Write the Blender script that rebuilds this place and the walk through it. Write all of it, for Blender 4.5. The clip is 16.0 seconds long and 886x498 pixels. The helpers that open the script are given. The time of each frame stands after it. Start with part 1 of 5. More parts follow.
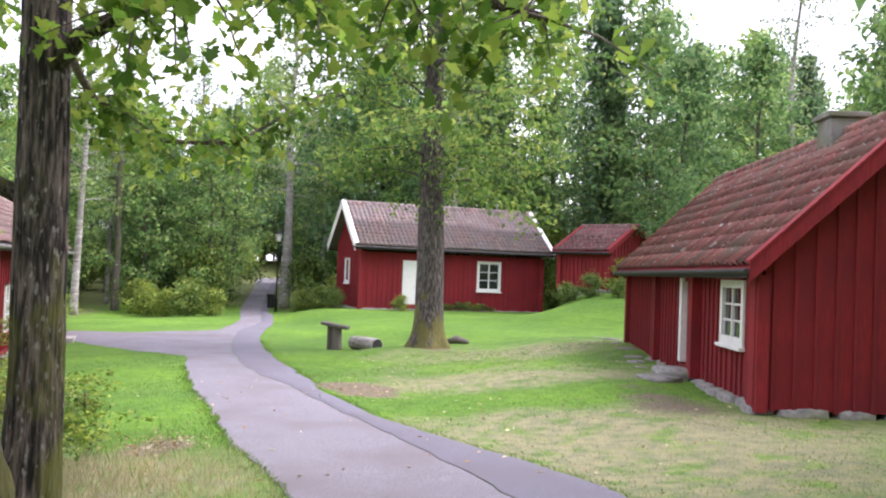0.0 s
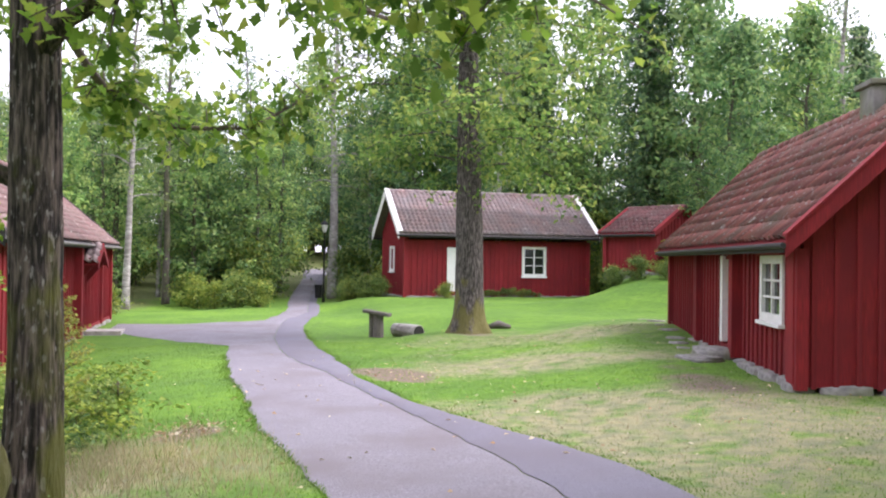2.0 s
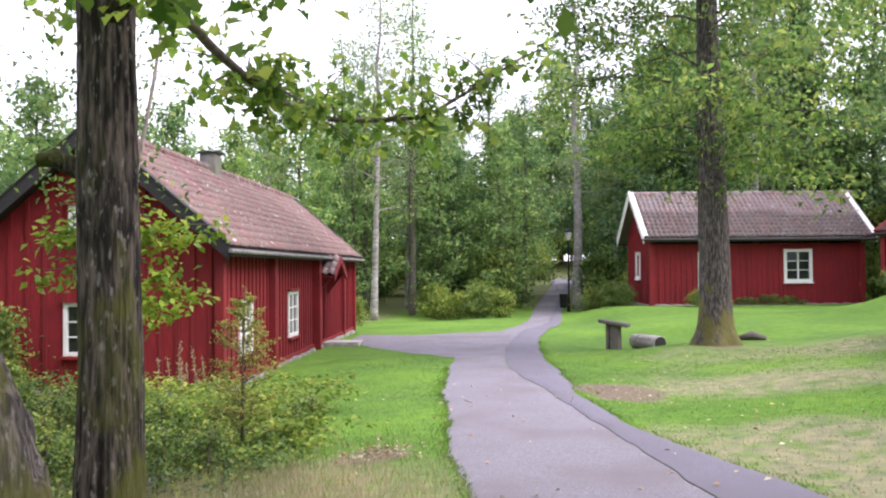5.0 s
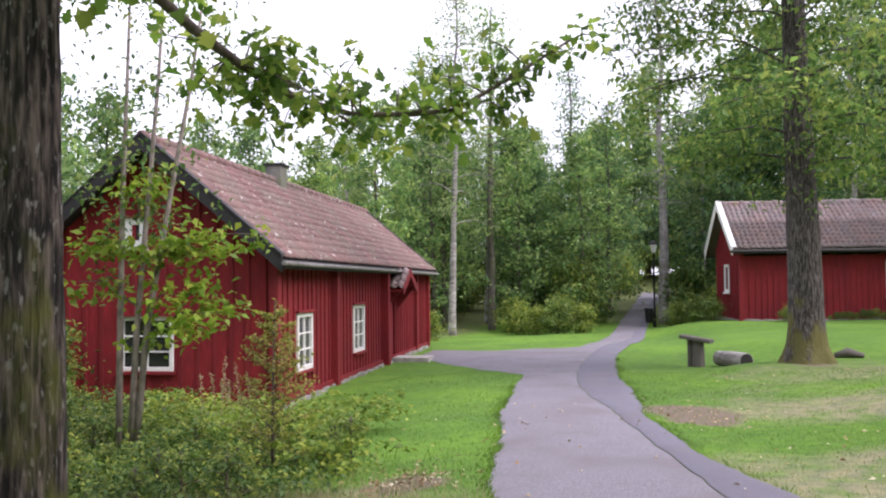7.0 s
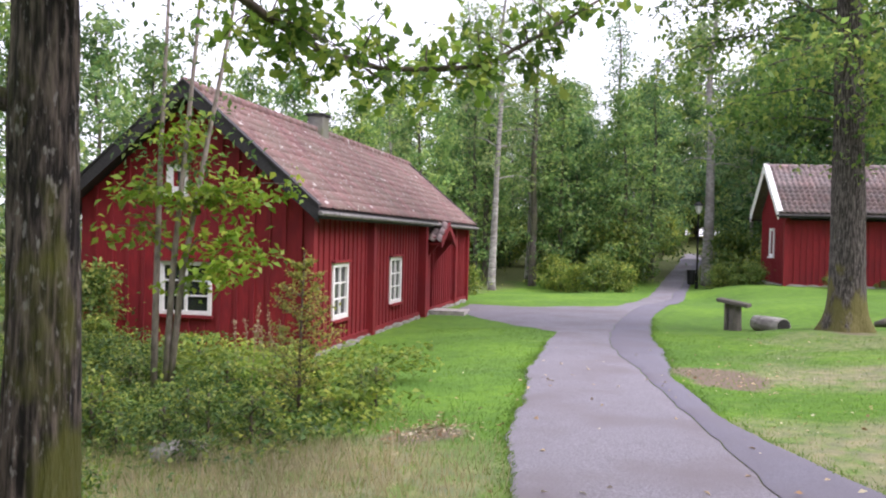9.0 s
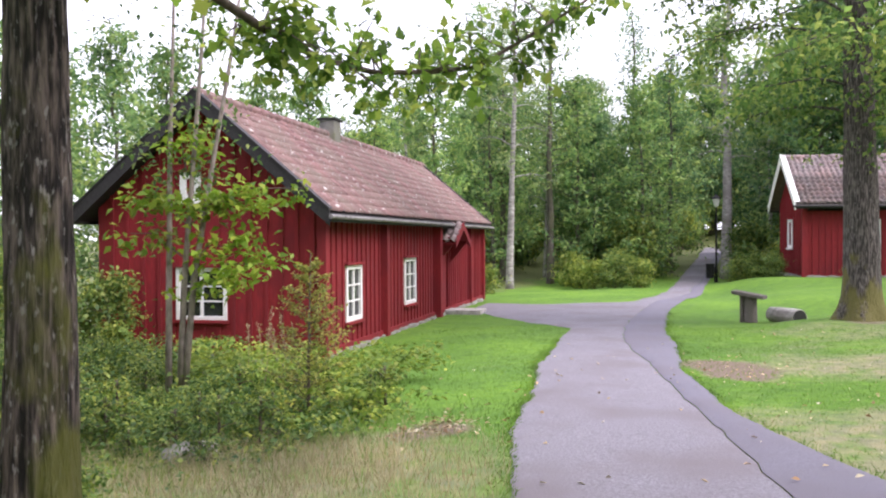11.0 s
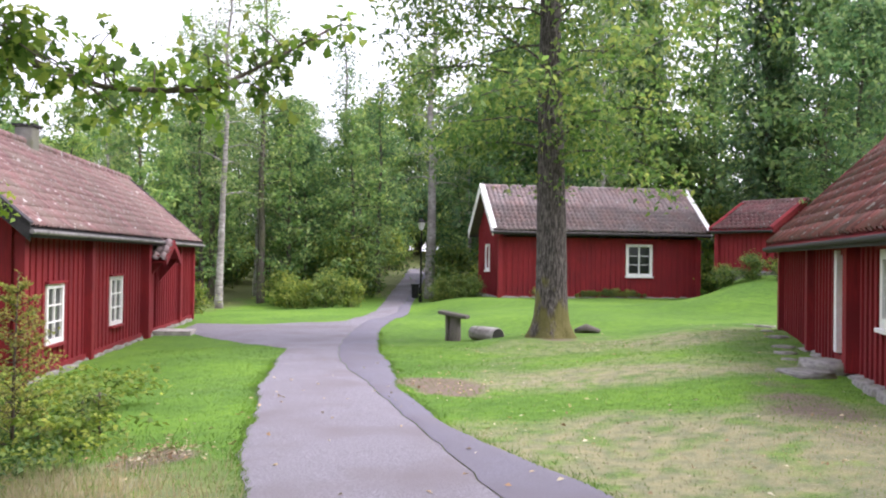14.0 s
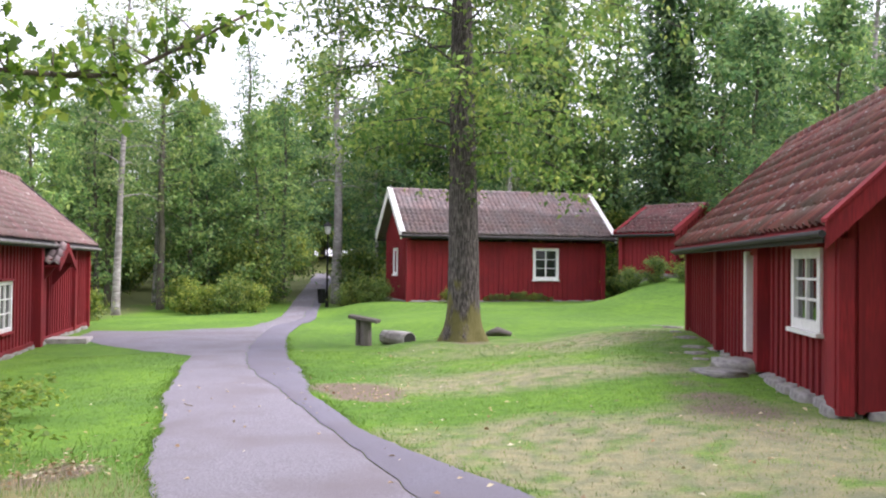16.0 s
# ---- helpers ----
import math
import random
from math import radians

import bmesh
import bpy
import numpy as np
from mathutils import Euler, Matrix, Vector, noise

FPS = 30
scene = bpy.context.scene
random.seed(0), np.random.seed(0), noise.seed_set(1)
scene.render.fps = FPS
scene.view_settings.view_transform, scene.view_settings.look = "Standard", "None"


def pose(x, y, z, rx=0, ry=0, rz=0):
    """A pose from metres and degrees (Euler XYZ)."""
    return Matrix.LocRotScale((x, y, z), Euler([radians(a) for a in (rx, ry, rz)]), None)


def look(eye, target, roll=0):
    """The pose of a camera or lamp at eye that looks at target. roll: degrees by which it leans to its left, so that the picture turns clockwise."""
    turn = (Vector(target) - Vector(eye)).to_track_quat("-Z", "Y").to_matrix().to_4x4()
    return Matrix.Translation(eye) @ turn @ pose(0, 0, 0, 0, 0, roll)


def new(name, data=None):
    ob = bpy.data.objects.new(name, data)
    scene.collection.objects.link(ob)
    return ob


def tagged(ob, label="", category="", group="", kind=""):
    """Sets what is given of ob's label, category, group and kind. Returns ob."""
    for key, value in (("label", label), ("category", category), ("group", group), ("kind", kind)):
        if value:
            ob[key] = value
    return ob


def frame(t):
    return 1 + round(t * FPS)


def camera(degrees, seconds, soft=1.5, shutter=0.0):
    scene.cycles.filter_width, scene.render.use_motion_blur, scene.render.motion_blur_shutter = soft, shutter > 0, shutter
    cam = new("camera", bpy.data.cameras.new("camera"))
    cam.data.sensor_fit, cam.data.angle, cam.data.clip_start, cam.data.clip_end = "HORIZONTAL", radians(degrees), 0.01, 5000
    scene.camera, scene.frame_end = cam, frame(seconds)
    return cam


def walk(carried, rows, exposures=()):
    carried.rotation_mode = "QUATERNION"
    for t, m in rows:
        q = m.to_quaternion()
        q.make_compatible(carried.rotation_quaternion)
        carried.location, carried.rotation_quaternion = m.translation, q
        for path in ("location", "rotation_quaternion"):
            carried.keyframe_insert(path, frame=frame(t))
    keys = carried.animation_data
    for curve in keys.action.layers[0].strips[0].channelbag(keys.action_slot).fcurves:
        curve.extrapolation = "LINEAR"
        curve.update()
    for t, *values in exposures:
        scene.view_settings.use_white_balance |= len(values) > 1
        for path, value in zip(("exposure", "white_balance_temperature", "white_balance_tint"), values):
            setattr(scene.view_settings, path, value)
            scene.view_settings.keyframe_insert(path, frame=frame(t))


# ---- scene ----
cam = camera(52.0, 16.0, soft=2.1)
PATH = [
    (0, (-0.000, 0.000, 1.785), (0.159, 1.993, 1.836), 2.17),
    (0.5, (0.116, 0.018, 1.768), (0.157, 2.016, 1.825), 1.54),
    (1, (0.212, -0.060, 1.763), (0.204, 1.939, 1.810), 0.80),
    (1.5, (0.253, -0.033, 1.740), (0.286, 1.967, 1.761), 0.31),
    (2, (0.293, 0.090, 1.718), (0.340, 2.089, 1.741), 0.78),
    (2.5, (0.343, 0.238, 1.709), (0.428, 2.236, 1.687), -0.26),
    (3, (0.445, 0.312, 1.717), (0.446, 2.311, 1.634), -2.61),
    (3.5, (0.586, 0.498, 1.716), (0.513, 2.495, 1.638), -1.36),
    (4, (0.629, 0.733, 1.696), (0.544, 2.730, 1.626), -0.34),
    (4.5, (0.647, 1.023, 1.677), (0.428, 3.011, 1.636), -1.60),
    (5, (0.737, 1.306, 1.662), (0.229, 3.240, 1.705), -0.45),
    (7.5, (0.967, 2.189, 1.614), (0.271, 4.063, 1.692), -0.62),
    (8, (0.983, 2.116, 1.618), (0.323, 4.003, 1.681), -0.21),
    (8.5, (1.001, 2.112, 1.624), (0.332, 3.996, 1.661), 0.77),
    (9, (1.120, 2.146, 1.632), (0.333, 3.985, 1.607), 1.28),
    (11.5, (1.331, 2.096, 1.617), (0.503, 3.917, 1.594), -0.38),
    (12, (1.329, 2.114, 1.620), (0.606, 3.978, 1.618), -0.68),
    (12.5, (1.304, 2.069, 1.624), (0.697, 3.975, 1.628), -0.67),
    (13, (1.234, 2.014, 1.642), (0.748, 3.955, 1.656), -0.16),
    (13.5, (1.232, 1.914, 1.667), (0.883, 3.883, 1.687), 0.35),
    (14, (1.180, 1.861, 1.664), (0.965, 3.850, 1.684), 0.79),
    (14.5, (1.134, 1.908, 1.639), (1.039, 3.906, 1.643), 0.57),
    (15, (1.083, 1.917, 1.629), (1.047, 3.917, 1.625), 0.29),
    (15.5, (1.036, 2.028, 1.622), (1.027, 4.028, 1.633), 0.24),
    (16, (1.003, 2.138, 1.614), (0.999, 4.137, 1.648), 0.61),
]
walk(cam, [(t, look(eye, target, roll)) for t, eye, target, roll in PATH], exposures=[(t, stops + 0.18, 6100, 27) for t, stops in ((0.0, 0.3), (3.0, 0.25), (4.5, 0.22), (5.2, 0.08), (7.3, -0.22), (8.2, -0.2), (9.2, -0.06), (11.3, 0.1), (16.0, 0.12))])

# ---- world and sun: bright thin overcast ----
SUN_AZ, SUN_EL = 92.0, 48.0
world = bpy.data.worlds.new("sky_world")
scene.world = world
world.use_nodes = True
wn, wl = world.node_tree.nodes, world.node_tree.links
wn.clear()
sky = wn.new("ShaderNodeTexSky")
sky.sky_type = "NISHITA"
sky.sun_disc = False
sky.sun_elevation, sky.sun_rotation = radians(SUN_EL), radians(SUN_AZ)
sky.air_density, sky.dust_density, sky.ozone_density = 1.0, 4.0, 1.0
cloud = wn.new("ShaderNodeMix")
cloud.data_type = "RGBA"
cloud.inputs["Factor"].default_value = 0.7
cloud.inputs["B"].default_value = (15.5, 15.6, 16.0, 1)
wl.new(sky.outputs["Color"], cloud.inputs["A"])
bg = wn.new("ShaderNodeBackground")
bg.inputs["Strength"].default_value = 0.128
wl.new(cloud.outputs["Result"], bg.inputs["Color"])
wout = wn.new("ShaderNodeOutputWorld")
wl.new(bg.outputs["Background"], wout.inputs["Surface"])
sun = new("sun", bpy.data.lights.new("sun", "SUN"))
sun.data.energy, sun.data.angle, sun.data.color = 4.0, radians(40), (1.0, 0.95, 0.87)
az, el = radians(SUN_AZ), radians(SUN_EL)
sun.matrix_world = look((math.sin(az) * math.cos(el) * 50, math.cos(az) * math.cos(el) * 50, math.sin(el) * 50), (0, 0, 0))

# ---- materials ----
def material(name, rough=0.8, metal=0.0):
    m = bpy.data.materials.new(name)
    m.use_nodes = True
    b = m.node_tree.nodes["Principled BSDF"]
    b.inputs["Roughness"].default_value, b.inputs["Metallic"].default_value = rough, metal
    return m, m.node_tree.nodes, m.node_tree.links, b


def noise_at(n, l, scale, detail=4.0, stretch=(1, 1, 1), coords="Object"):
    tc, mp, tx = n.new("ShaderNodeTexCoord"), n.new("ShaderNodeMapping"), n.new("ShaderNodeTexNoise")
    mp.inputs["Scale"].default_value = stretch
    tx.inputs["Scale"].default_value, tx.inputs["Detail"].default_value = scale, detail
    l.new(tc.outputs[coords], mp.inputs["Vector"])
    l.new(mp.outputs["Vector"], tx.inputs["Vector"])
    return tx.outputs["Fac"]


def ramp(n, l, fac, stops):
    r = n.new("ShaderNodeValToRGB")
    e = r.color_ramp.elements
    e[0].position, e[0].color = stops[0][0], (*stops[0][1], 1)
    e[1].position, e[1].color = stops[-1][0], (*stops[-1][1], 1)
    for p, c in stops[1:-1]:
        e.new(p).color = (*c, 1)
    l.new(fac, r.inputs["Fac"])
    return r.outputs["Color"]


def mix(n, l, fac, a, b, kind="MIX"):
    m = n.new("ShaderNodeMix")
    m.data_type, m.blend_type = "RGBA", kind
    for value, slot in ((fac, "Factor"), (a, "A"), (b, "B")):
        if isinstance(value, (int, float)):
            m.inputs[slot].default_value = value
        elif isinstance(value, tuple):
            m.inputs[slot].default_value = (*value, 1)
        else:
            l.new(value, m.inputs[slot])
    return m.outputs["Result"]


def bumped(n, l, b, height, strength, dist):
    k = n.new("ShaderNodeBump")
    k.inputs["Strength"].default_value, k.inputs["Distance"].default_value = strength, dist
    l.new(height, k.inputs["Height"])
    l.new(k.outputs["Normal"], b.inputs["Normal"])


def simple(name, dark, light, scale, rough=0.8, bump=0.3, dist=0.01, stretch=(1, 1, 1), metal=0.0, coords="Object", big=None, random=0.0, sharp=0.2):
    m, n, l, b = material(name, rough, metal)
    f = noise_at(n, l, scale, 6.0, stretch, coords)
    col = ramp(n, l, f, [(0.5 - sharp, dark), (0.5 + sharp, light)])
    if big:
        g = noise_at(n, l, big[0], 3.0, (1, 1, 1), coords)
        lo, hi = big[2:] if len(big) > 2 else (0.42, 0.65)
        k = ramp(n, l, g, [(lo, (0, 0, 0)), (hi, (1, 1, 1))])
        col = mix(n, l, k, col, big[1])
    if random:
        oi, hs = n.new("ShaderNodeObjectInfo"), n.new("ShaderNodeMapRange")
        hs.inputs["To Min"].default_value, hs.inputs["To Max"].default_value = 1 - random, 1 + random
        l.new(oi.outputs["Random"], hs.inputs["Value"])
        hv = n.new("ShaderNodeHueSaturation")
        l.new(hs.outputs["Result"], hv.inputs["Value"])
        l.new(col, hv.inputs["Color"])
        col = hv.outputs["Color"]
    l.new(col, b.inputs["Base Color"])
    if bump:
        bumped(n, l, b, f, bump, dist)
    return m


RED = simple("red_paint", (0.155, 0.0075, 0.011), (0.28, 0.014, 0.018), 9, 0.85, 0.4, 0.006, (6, 6, 0.5), big=(1.3, (0.165, 0.009, 0.014)), random=0.12)
WHITE = simple("white_paint", (0.72, 0.72, 0.70), (0.84, 0.84, 0.82), 12, 0.6, 0.1, 0.003)
BLACK = simple("black_tarred_board", (0.012, 0.011, 0.012), (0.03, 0.028, 0.028), 8, 0.7, 0.3, 0.005, (4, 1, 4))
STONE = simple("grey_stone", (0.14, 0.135, 0.13), (0.34, 0.33, 0.31), 5, 0.9, 0.7, 0.03, big=(1.5, (0.16, 0.17, 0.11)))
PALESTONE = simple("pale_slab_stone", (0.30, 0.28, 0.26), (0.5, 0.48, 0.45), 8, 0.9, 0.5, 0.01)
METAL = simple("dark_metal", (0.015, 0.016, 0.018), (0.03, 0.03, 0.032), 20, 0.45, 0.1, 0.002, metal=0.6)
OLDWOOD = simple("weathered_grey_wood", (0.06, 0.05, 0.045), (0.2, 0.18, 0.165), 10, 0.9, 0.6, 0.01, (8, 8, 0.7), coords="Generated")
def bark_material(name, dark, light, lichen, moss, moss_top):
    """Furrowed bark: dark cracks, pale lichen flecks, and moss thickest on the lower trunk."""
    m, n, l, b = material(name, 0.95)
    ridge = noise_at(n, l, 26, 8.0, (1.6, 1.6, 0.22))
    col = ramp(n, l, ridge, [(0.40, dark), (0.5, tuple(p * 0.65 + q * 0.35 for p, q in zip(dark, light))), (0.62, light)])
    fleck = ramp(n, l, noise_at(n, l, 38, 6.0, (1, 1, 0.4)), [(0.59, (0, 0, 0)), (0.68, (0.8, 0.8, 0.8))])
    col = mix(n, l, fleck, col, lichen)
    tc, sp, mr = n.new("ShaderNodeTexCoord"), n.new("ShaderNodeSeparateXYZ"), n.new("ShaderNodeMapRange")
    l.new(tc.outputs["Object"], sp.inputs["Vector"])
    l.new(sp.outputs["Z"], mr.inputs["Value"])
    mr.inputs["From Min"].default_value, mr.inputs["From Max"].default_value = 0.0, moss_top
    mr.inputs["To Min"].default_value, mr.inputs["To Max"].default_value = 0.33, -0.03
    ad = n.new("ShaderNodeMath")
    ad.operation = "ADD"
    l.new(mr.outputs["Result"], ad.inputs[0])
    l.new(noise_at(n, l, 3.2, 8.0, (1, 1, 0.5)), ad.inputs[1])
    k = ramp(n, l, ad.outputs[0], [(0.64, (0, 0, 0)), (0.74, (0.85, 0.85, 0.85))])
    col = mix(n, l, k, col, moss)
    l.new(col, b.inputs["Base Color"])
    bumped(n, l, b, ridge, 1.0, 0.04)
    return m


OAKBARK = bark_material("furrowed_oak_bark", (0.012, 0.009, 0.008), (0.16, 0.125, 0.105), (0.30, 0.28, 0.26), (0.10, 0.105, 0.014), 2.6)
LAWNBARK = bark_material("furrowed_grey_bark", (0.03, 0.026, 0.024), (0.17, 0.15, 0.135), (0.24, 0.225, 0.21), (0.15, 0.14, 0.035), 1.6)
BARK = simple("oak_bark", (0.012, 0.009, 0.008), (0.125, 0.092, 0.076), 42, 0.95, 1.0, 0.05, (1.5, 1.5, 0.3), big=(3.4, (0.075, 0.08, 0.012), 0.53, 0.66), sharp=0.13)
GREYBARK = simple("grey_bark", (0.025, 0.022, 0.02), (0.16, 0.14, 0.12), 18, 0.95, 0.9, 0.02, (1.6, 1.6, 0.35), big=(0.8, (0.10, 0.105, 0.05)))
BIRCHBARK = simple("birch_bark", (0.12, 0.11, 0.10), (0.55, 0.53, 0.50), 5, 0.9, 0.4, 0.01, (1, 1, 3), big=(0.9, (0.2, 0.18, 0.17)))
SAPBARK = simple("ash_sapling_bark", (0.14, 0.115, 0.10), (0.36, 0.31, 0.275), 16, 0.9, 0.4, 0.006, (1.5, 1.5, 0.5))
TWIG = simple("twig_bark", (0.06, 0.045, 0.035), (0.15, 0.12, 0.095), 14, 0.9, 0.3, 0.004)


def leaf_material(name, dark, light, tint, through_amount=0.35, vary=0.0):
    m, n, l, b = material(name, 0.55)
    g = n.new("ShaderNodeNewGeometry")
    col = ramp(n, l, g.outputs["Random Per Island"], [(0.0, dark), (0.55, light), (1.0, tint)])
    f = noise_at(n, l, 0.7, 2.0)
    k = ramp(n, l, f, [(0.35, (0.6, 0.62, 0.6)), (0.65, (1.15, 1.12, 1.0))])
    col = mix(n, l, 1.0, col, k, "MULTIPLY")
    oi = n.new("ShaderNodeObjectInfo")
    own = ramp(n, l, oi.outputs["Random"], [(0.0, (0.62, 0.72, 0.8)), (0.5, (1.0, 1.0, 1.0)), (1.0, (1.45, 1.3, 1.0))])
    col = mix(n, l, vary, col, own, "MULTIPLY")
    l.new(col, b.inputs["Base Color"])
    tr = n.new("ShaderNodeBsdfTranslucent")
    l.new(col, tr.inputs["Color"])
    ms = n.new("ShaderNodeMixShader")
    ms.inputs["Fac"].default_value = through_amount
    l.new(b.outputs["BSDF"], ms.inputs[1])
    l.new(tr.outputs["BSDF"], ms.inputs[2])
    l.new(ms.outputs["Shader"], n["Material Output"].inputs["Surface"])
    return m


OAKLEAF = leaf_material("oak_leaf", (0.075, 0.17, 0.026), (0.235, 0.40, 0.06), (0.47, 0.55, 0.11), 0.65)
FARLEAF = leaf_material("broad_leaf", (0.085, 0.19, 0.078), (0.21, 0.38, 0.135), (0.39, 0.52, 0.19), 0.58, 1.0)
BIRCHLEAF = leaf_material("birch_leaf", (0.14, 0.24, 0.12), (0.27, 0.39, 0.18), (0.40, 0.48, 0.22), 0.55, 1.0)
NEEDLE = leaf_material("spruce_needle", (0.06, 0.14, 0.075), (0.14, 0.27, 0.13), (0.24, 0.36, 0.17), 0.4, 1.0)
LAWNTREELEAF = leaf_material("lawn_tree_leaf", (0.07, 0.16, 0.04), (0.20, 0.35, 0.085), (0.42, 0.49, 0.13), 0.6)
YELLOWLEAF = leaf_material("yellow_leaf", (0.3, 0.26, 0.03), (0.5, 0.38, 0.04), (0.55, 0.32, 0.04), 0.4)
SHRUBLEAF = leaf_material("shrub_leaf", (0.07, 0.15, 0.04), (0.18, 0.30, 0.07), (0.42, 0.47, 0.10), 0.45, 1.0)
COVERLEAF = leaf_material("ground_cover_leaf", (0.04, 0.10, 0.025), (0.12, 0.23, 0.05), (0.40, 0.46, 0.08), 0.4)
YOUNGNEEDLE = leaf_material("young_spruce_needle", (0.2, 0.26, 0.05), (0.38, 0.42, 0.09), (0.55, 0.5, 0.14), 0.5)
GRASSBLADE = leaf_material("grass_blade", (0.08, 0.19, 0.01), (0.135, 0.29, 0.018), (0.21, 0.33, 0.04), 0.4)
DRYBLADE = leaf_material("dry_grass_blade", (0.36, 0.29, 0.18), (0.56, 0.47, 0.32), (0.30, 0.36, 0.12), 0.45)
DEADLEAF = leaf_material("fallen_leaf", (0.3, 0.17, 0.08), (0.5, 0.38, 0.22), (0.7, 0.65, 0.5), 0.15)
GALV = simple("weathered_gutter_metal", (0.10, 0.095, 0.09), (0.27, 0.26, 0.25), 9, 0.6, 0.1, 0.002)


def ground_material():
    m, n, l, b = material("lawn_ground", 0.95)
    fine = noise_at(n, l, 38, 8.0)
    green = ramp(n, l, fine, [(0.3, (0.058, 0.15, 0.008)), (0.7, (0.13, 0.28, 0.016))])
    dry = ramp(n, l, fine, [(0.25, (0.19, 0.195, 0.095)), (0.75, (0.285, 0.275, 0.16))])
    soil = ramp(n, l, fine, [(0.3, (0.10, 0.075, 0.05)), (0.7, (0.24, 0.19, 0.14))])
    wood = ramp(n, l, fine, [(0.3, (0.06, 0.08, 0.025)), (0.7, (0.17, 0.20, 0.055))])
    at = {}
    for key in ("dry", "soil", "wood"):
        a = n.new("ShaderNodeAttribute")
        a.attribute_name = key
        at[key] = a.outputs["Fac"]
    shade = ramp(n, l, noise_at(n, l, 0.35, 3.0), [(0.35, (0.72, 0.78, 0.8)), (0.65, (1.2, 1.12, 1.0))])
    green = mix(n, l, 1.0, green, shade, "MULTIPLY")
    clump = ramp(n, l, noise_at(n, l, 5.5, 5.0), [(0.35, (0.74, 0.8, 0.8)), (0.65, (1.16, 1.1, 1.05))])
    green = mix(n, l, 1.0, green, clump, "MULTIPLY")
    dry = mix(n, l, 1.0, dry, clump, "MULTIPLY")
    tuft = ramp(n, l, noise_at(n, l, 2.6, 7.0), [(0.48, (0, 0, 0)), (0.66, (0.75, 0.75, 0.75))])
    dry = mix(n, l, tuft, dry, green)
    patch = noise_at(n, l, 1.3, 8.0)
    def blend(key, lo, hi):
        s = n.new("ShaderNodeMath")
        s.operation = "ADD"
        l.new(at[key], s.inputs[0])
        l.new(patch, s.inputs[1])
        return ramp(n, l, s.outputs[0], [(lo, (0, 0, 0)), (hi, (1, 1, 1))])
    col = mix(n, l, blend("dry", 0.62, 1.3), green, dry)
    col = mix(n, l, blend("soil", 0.75, 1.0), col, soil)
    col = mix(n, l, blend("wood", 0.7, 1.0), col, wood)
    l.new(col, b.inputs["Base Color"])
    bumped(n, l, b, fine, 0.4, 0.03)
    return m


LAWN = ground_material()
ASPHALT = simple("old_asphalt", (0.12, 0.115, 0.132), (0.27, 0.258, 0.288), 60, 0.9, 0.6, 0.008, big=(0.9, (0.165, 0.148, 0.16), 0.45, 0.7))
PATCHASPHALT = simple("newer_asphalt", (0.115, 0.112, 0.14), (0.205, 0.2, 0.24), 70, 0.9, 0.5, 0.006, big=(0.7, (0.15, 0.14, 0.165)))


def tile_material(name, low, high, lichen, amount):
    m, n, l, b = material(name, 0.85)
    oi, g = n.new("ShaderNodeObjectInfo"), n.new("ShaderNodeNewGeometry")
    ad = n.new("ShaderNodeMath")
    ad.operation = "ADD"
    l.new(oi.outputs["Random"], ad.inputs[0])
    l.new(g.outputs["Random Per Island"], ad.inputs[1])
    fr = n.new("ShaderNodeMath")
    fr.operation = "FRACT"
    l.new(ad.outputs[0], fr.inputs[0])
    col = ramp(n, l, fr.outputs[0], [(0.0, low), (1.0, high)])
    tc = n.new("ShaderNodeNewGeometry")
    for scale, lo, hi, c in ((1.4, 0.5 - amount * 0.15, 0.75, lichen), (5.5, 0.66, 0.70, (0.5, 0.47, 0.44)), (16, 0.60, 0.72, (0.36, 0.34, 0.32))):
        tx = n.new("ShaderNodeTexNoise")
        tx.inputs["Scale"].default_value, tx.inputs["Detail"].default_value = scale, 6.0
        l.new(tc.outputs["Position"], tx.inputs["Vector"])
        k = ramp(n, l, tx.outputs["Fac"], [(lo, (0, 0, 0)), (hi, (1, 1, 1))])
        col = mix(n, l, k, col, c)
    l.new(col, b.inputs["Base Color"])
    bumped(n, l, b, tx.outputs["Fac"], 0.4, 0.01)
    return m


TILE_C = tile_material("red_pantile", (0.15, 0.055, 0.05), (0.32, 0.11, 0.09), (0.15, 0.12, 0.09), 0.6)
TILE_B = tile_material("greyed_pantile", (0.20, 0.13, 0.12), (0.36, 0.235, 0.21), (0.25, 0.225, 0.225), 2.2)
TILE_D = tile_material("dark_red_pantile", (0.13, 0.06, 0.06), (0.22, 0.095, 0.09), (0.15, 0.10, 0.09), 0.8)
TILE_A = tile_material("mossy_pantile", (0.15, 0.085, 0.083), (0.25, 0.14, 0.132), (0.19, 0.15, 0.125), 1.0)


def glass_material():
    m, n, l, b = material("window_glass", 0.06)
    b.inputs["Base Color"].default_value = (0.035, 0.04, 0.04, 1)
    b.inputs["Transmission Weight"].default_value = 0.35
    b.inputs["IOR"].default_value = 1.5
    return m


GLASS = glass_material()
LAMPGLASS = simple("milky_lamp_glass", (0.6, 0.6, 0.58), (0.75, 0.75, 0.72), 9, 0.3, 0)


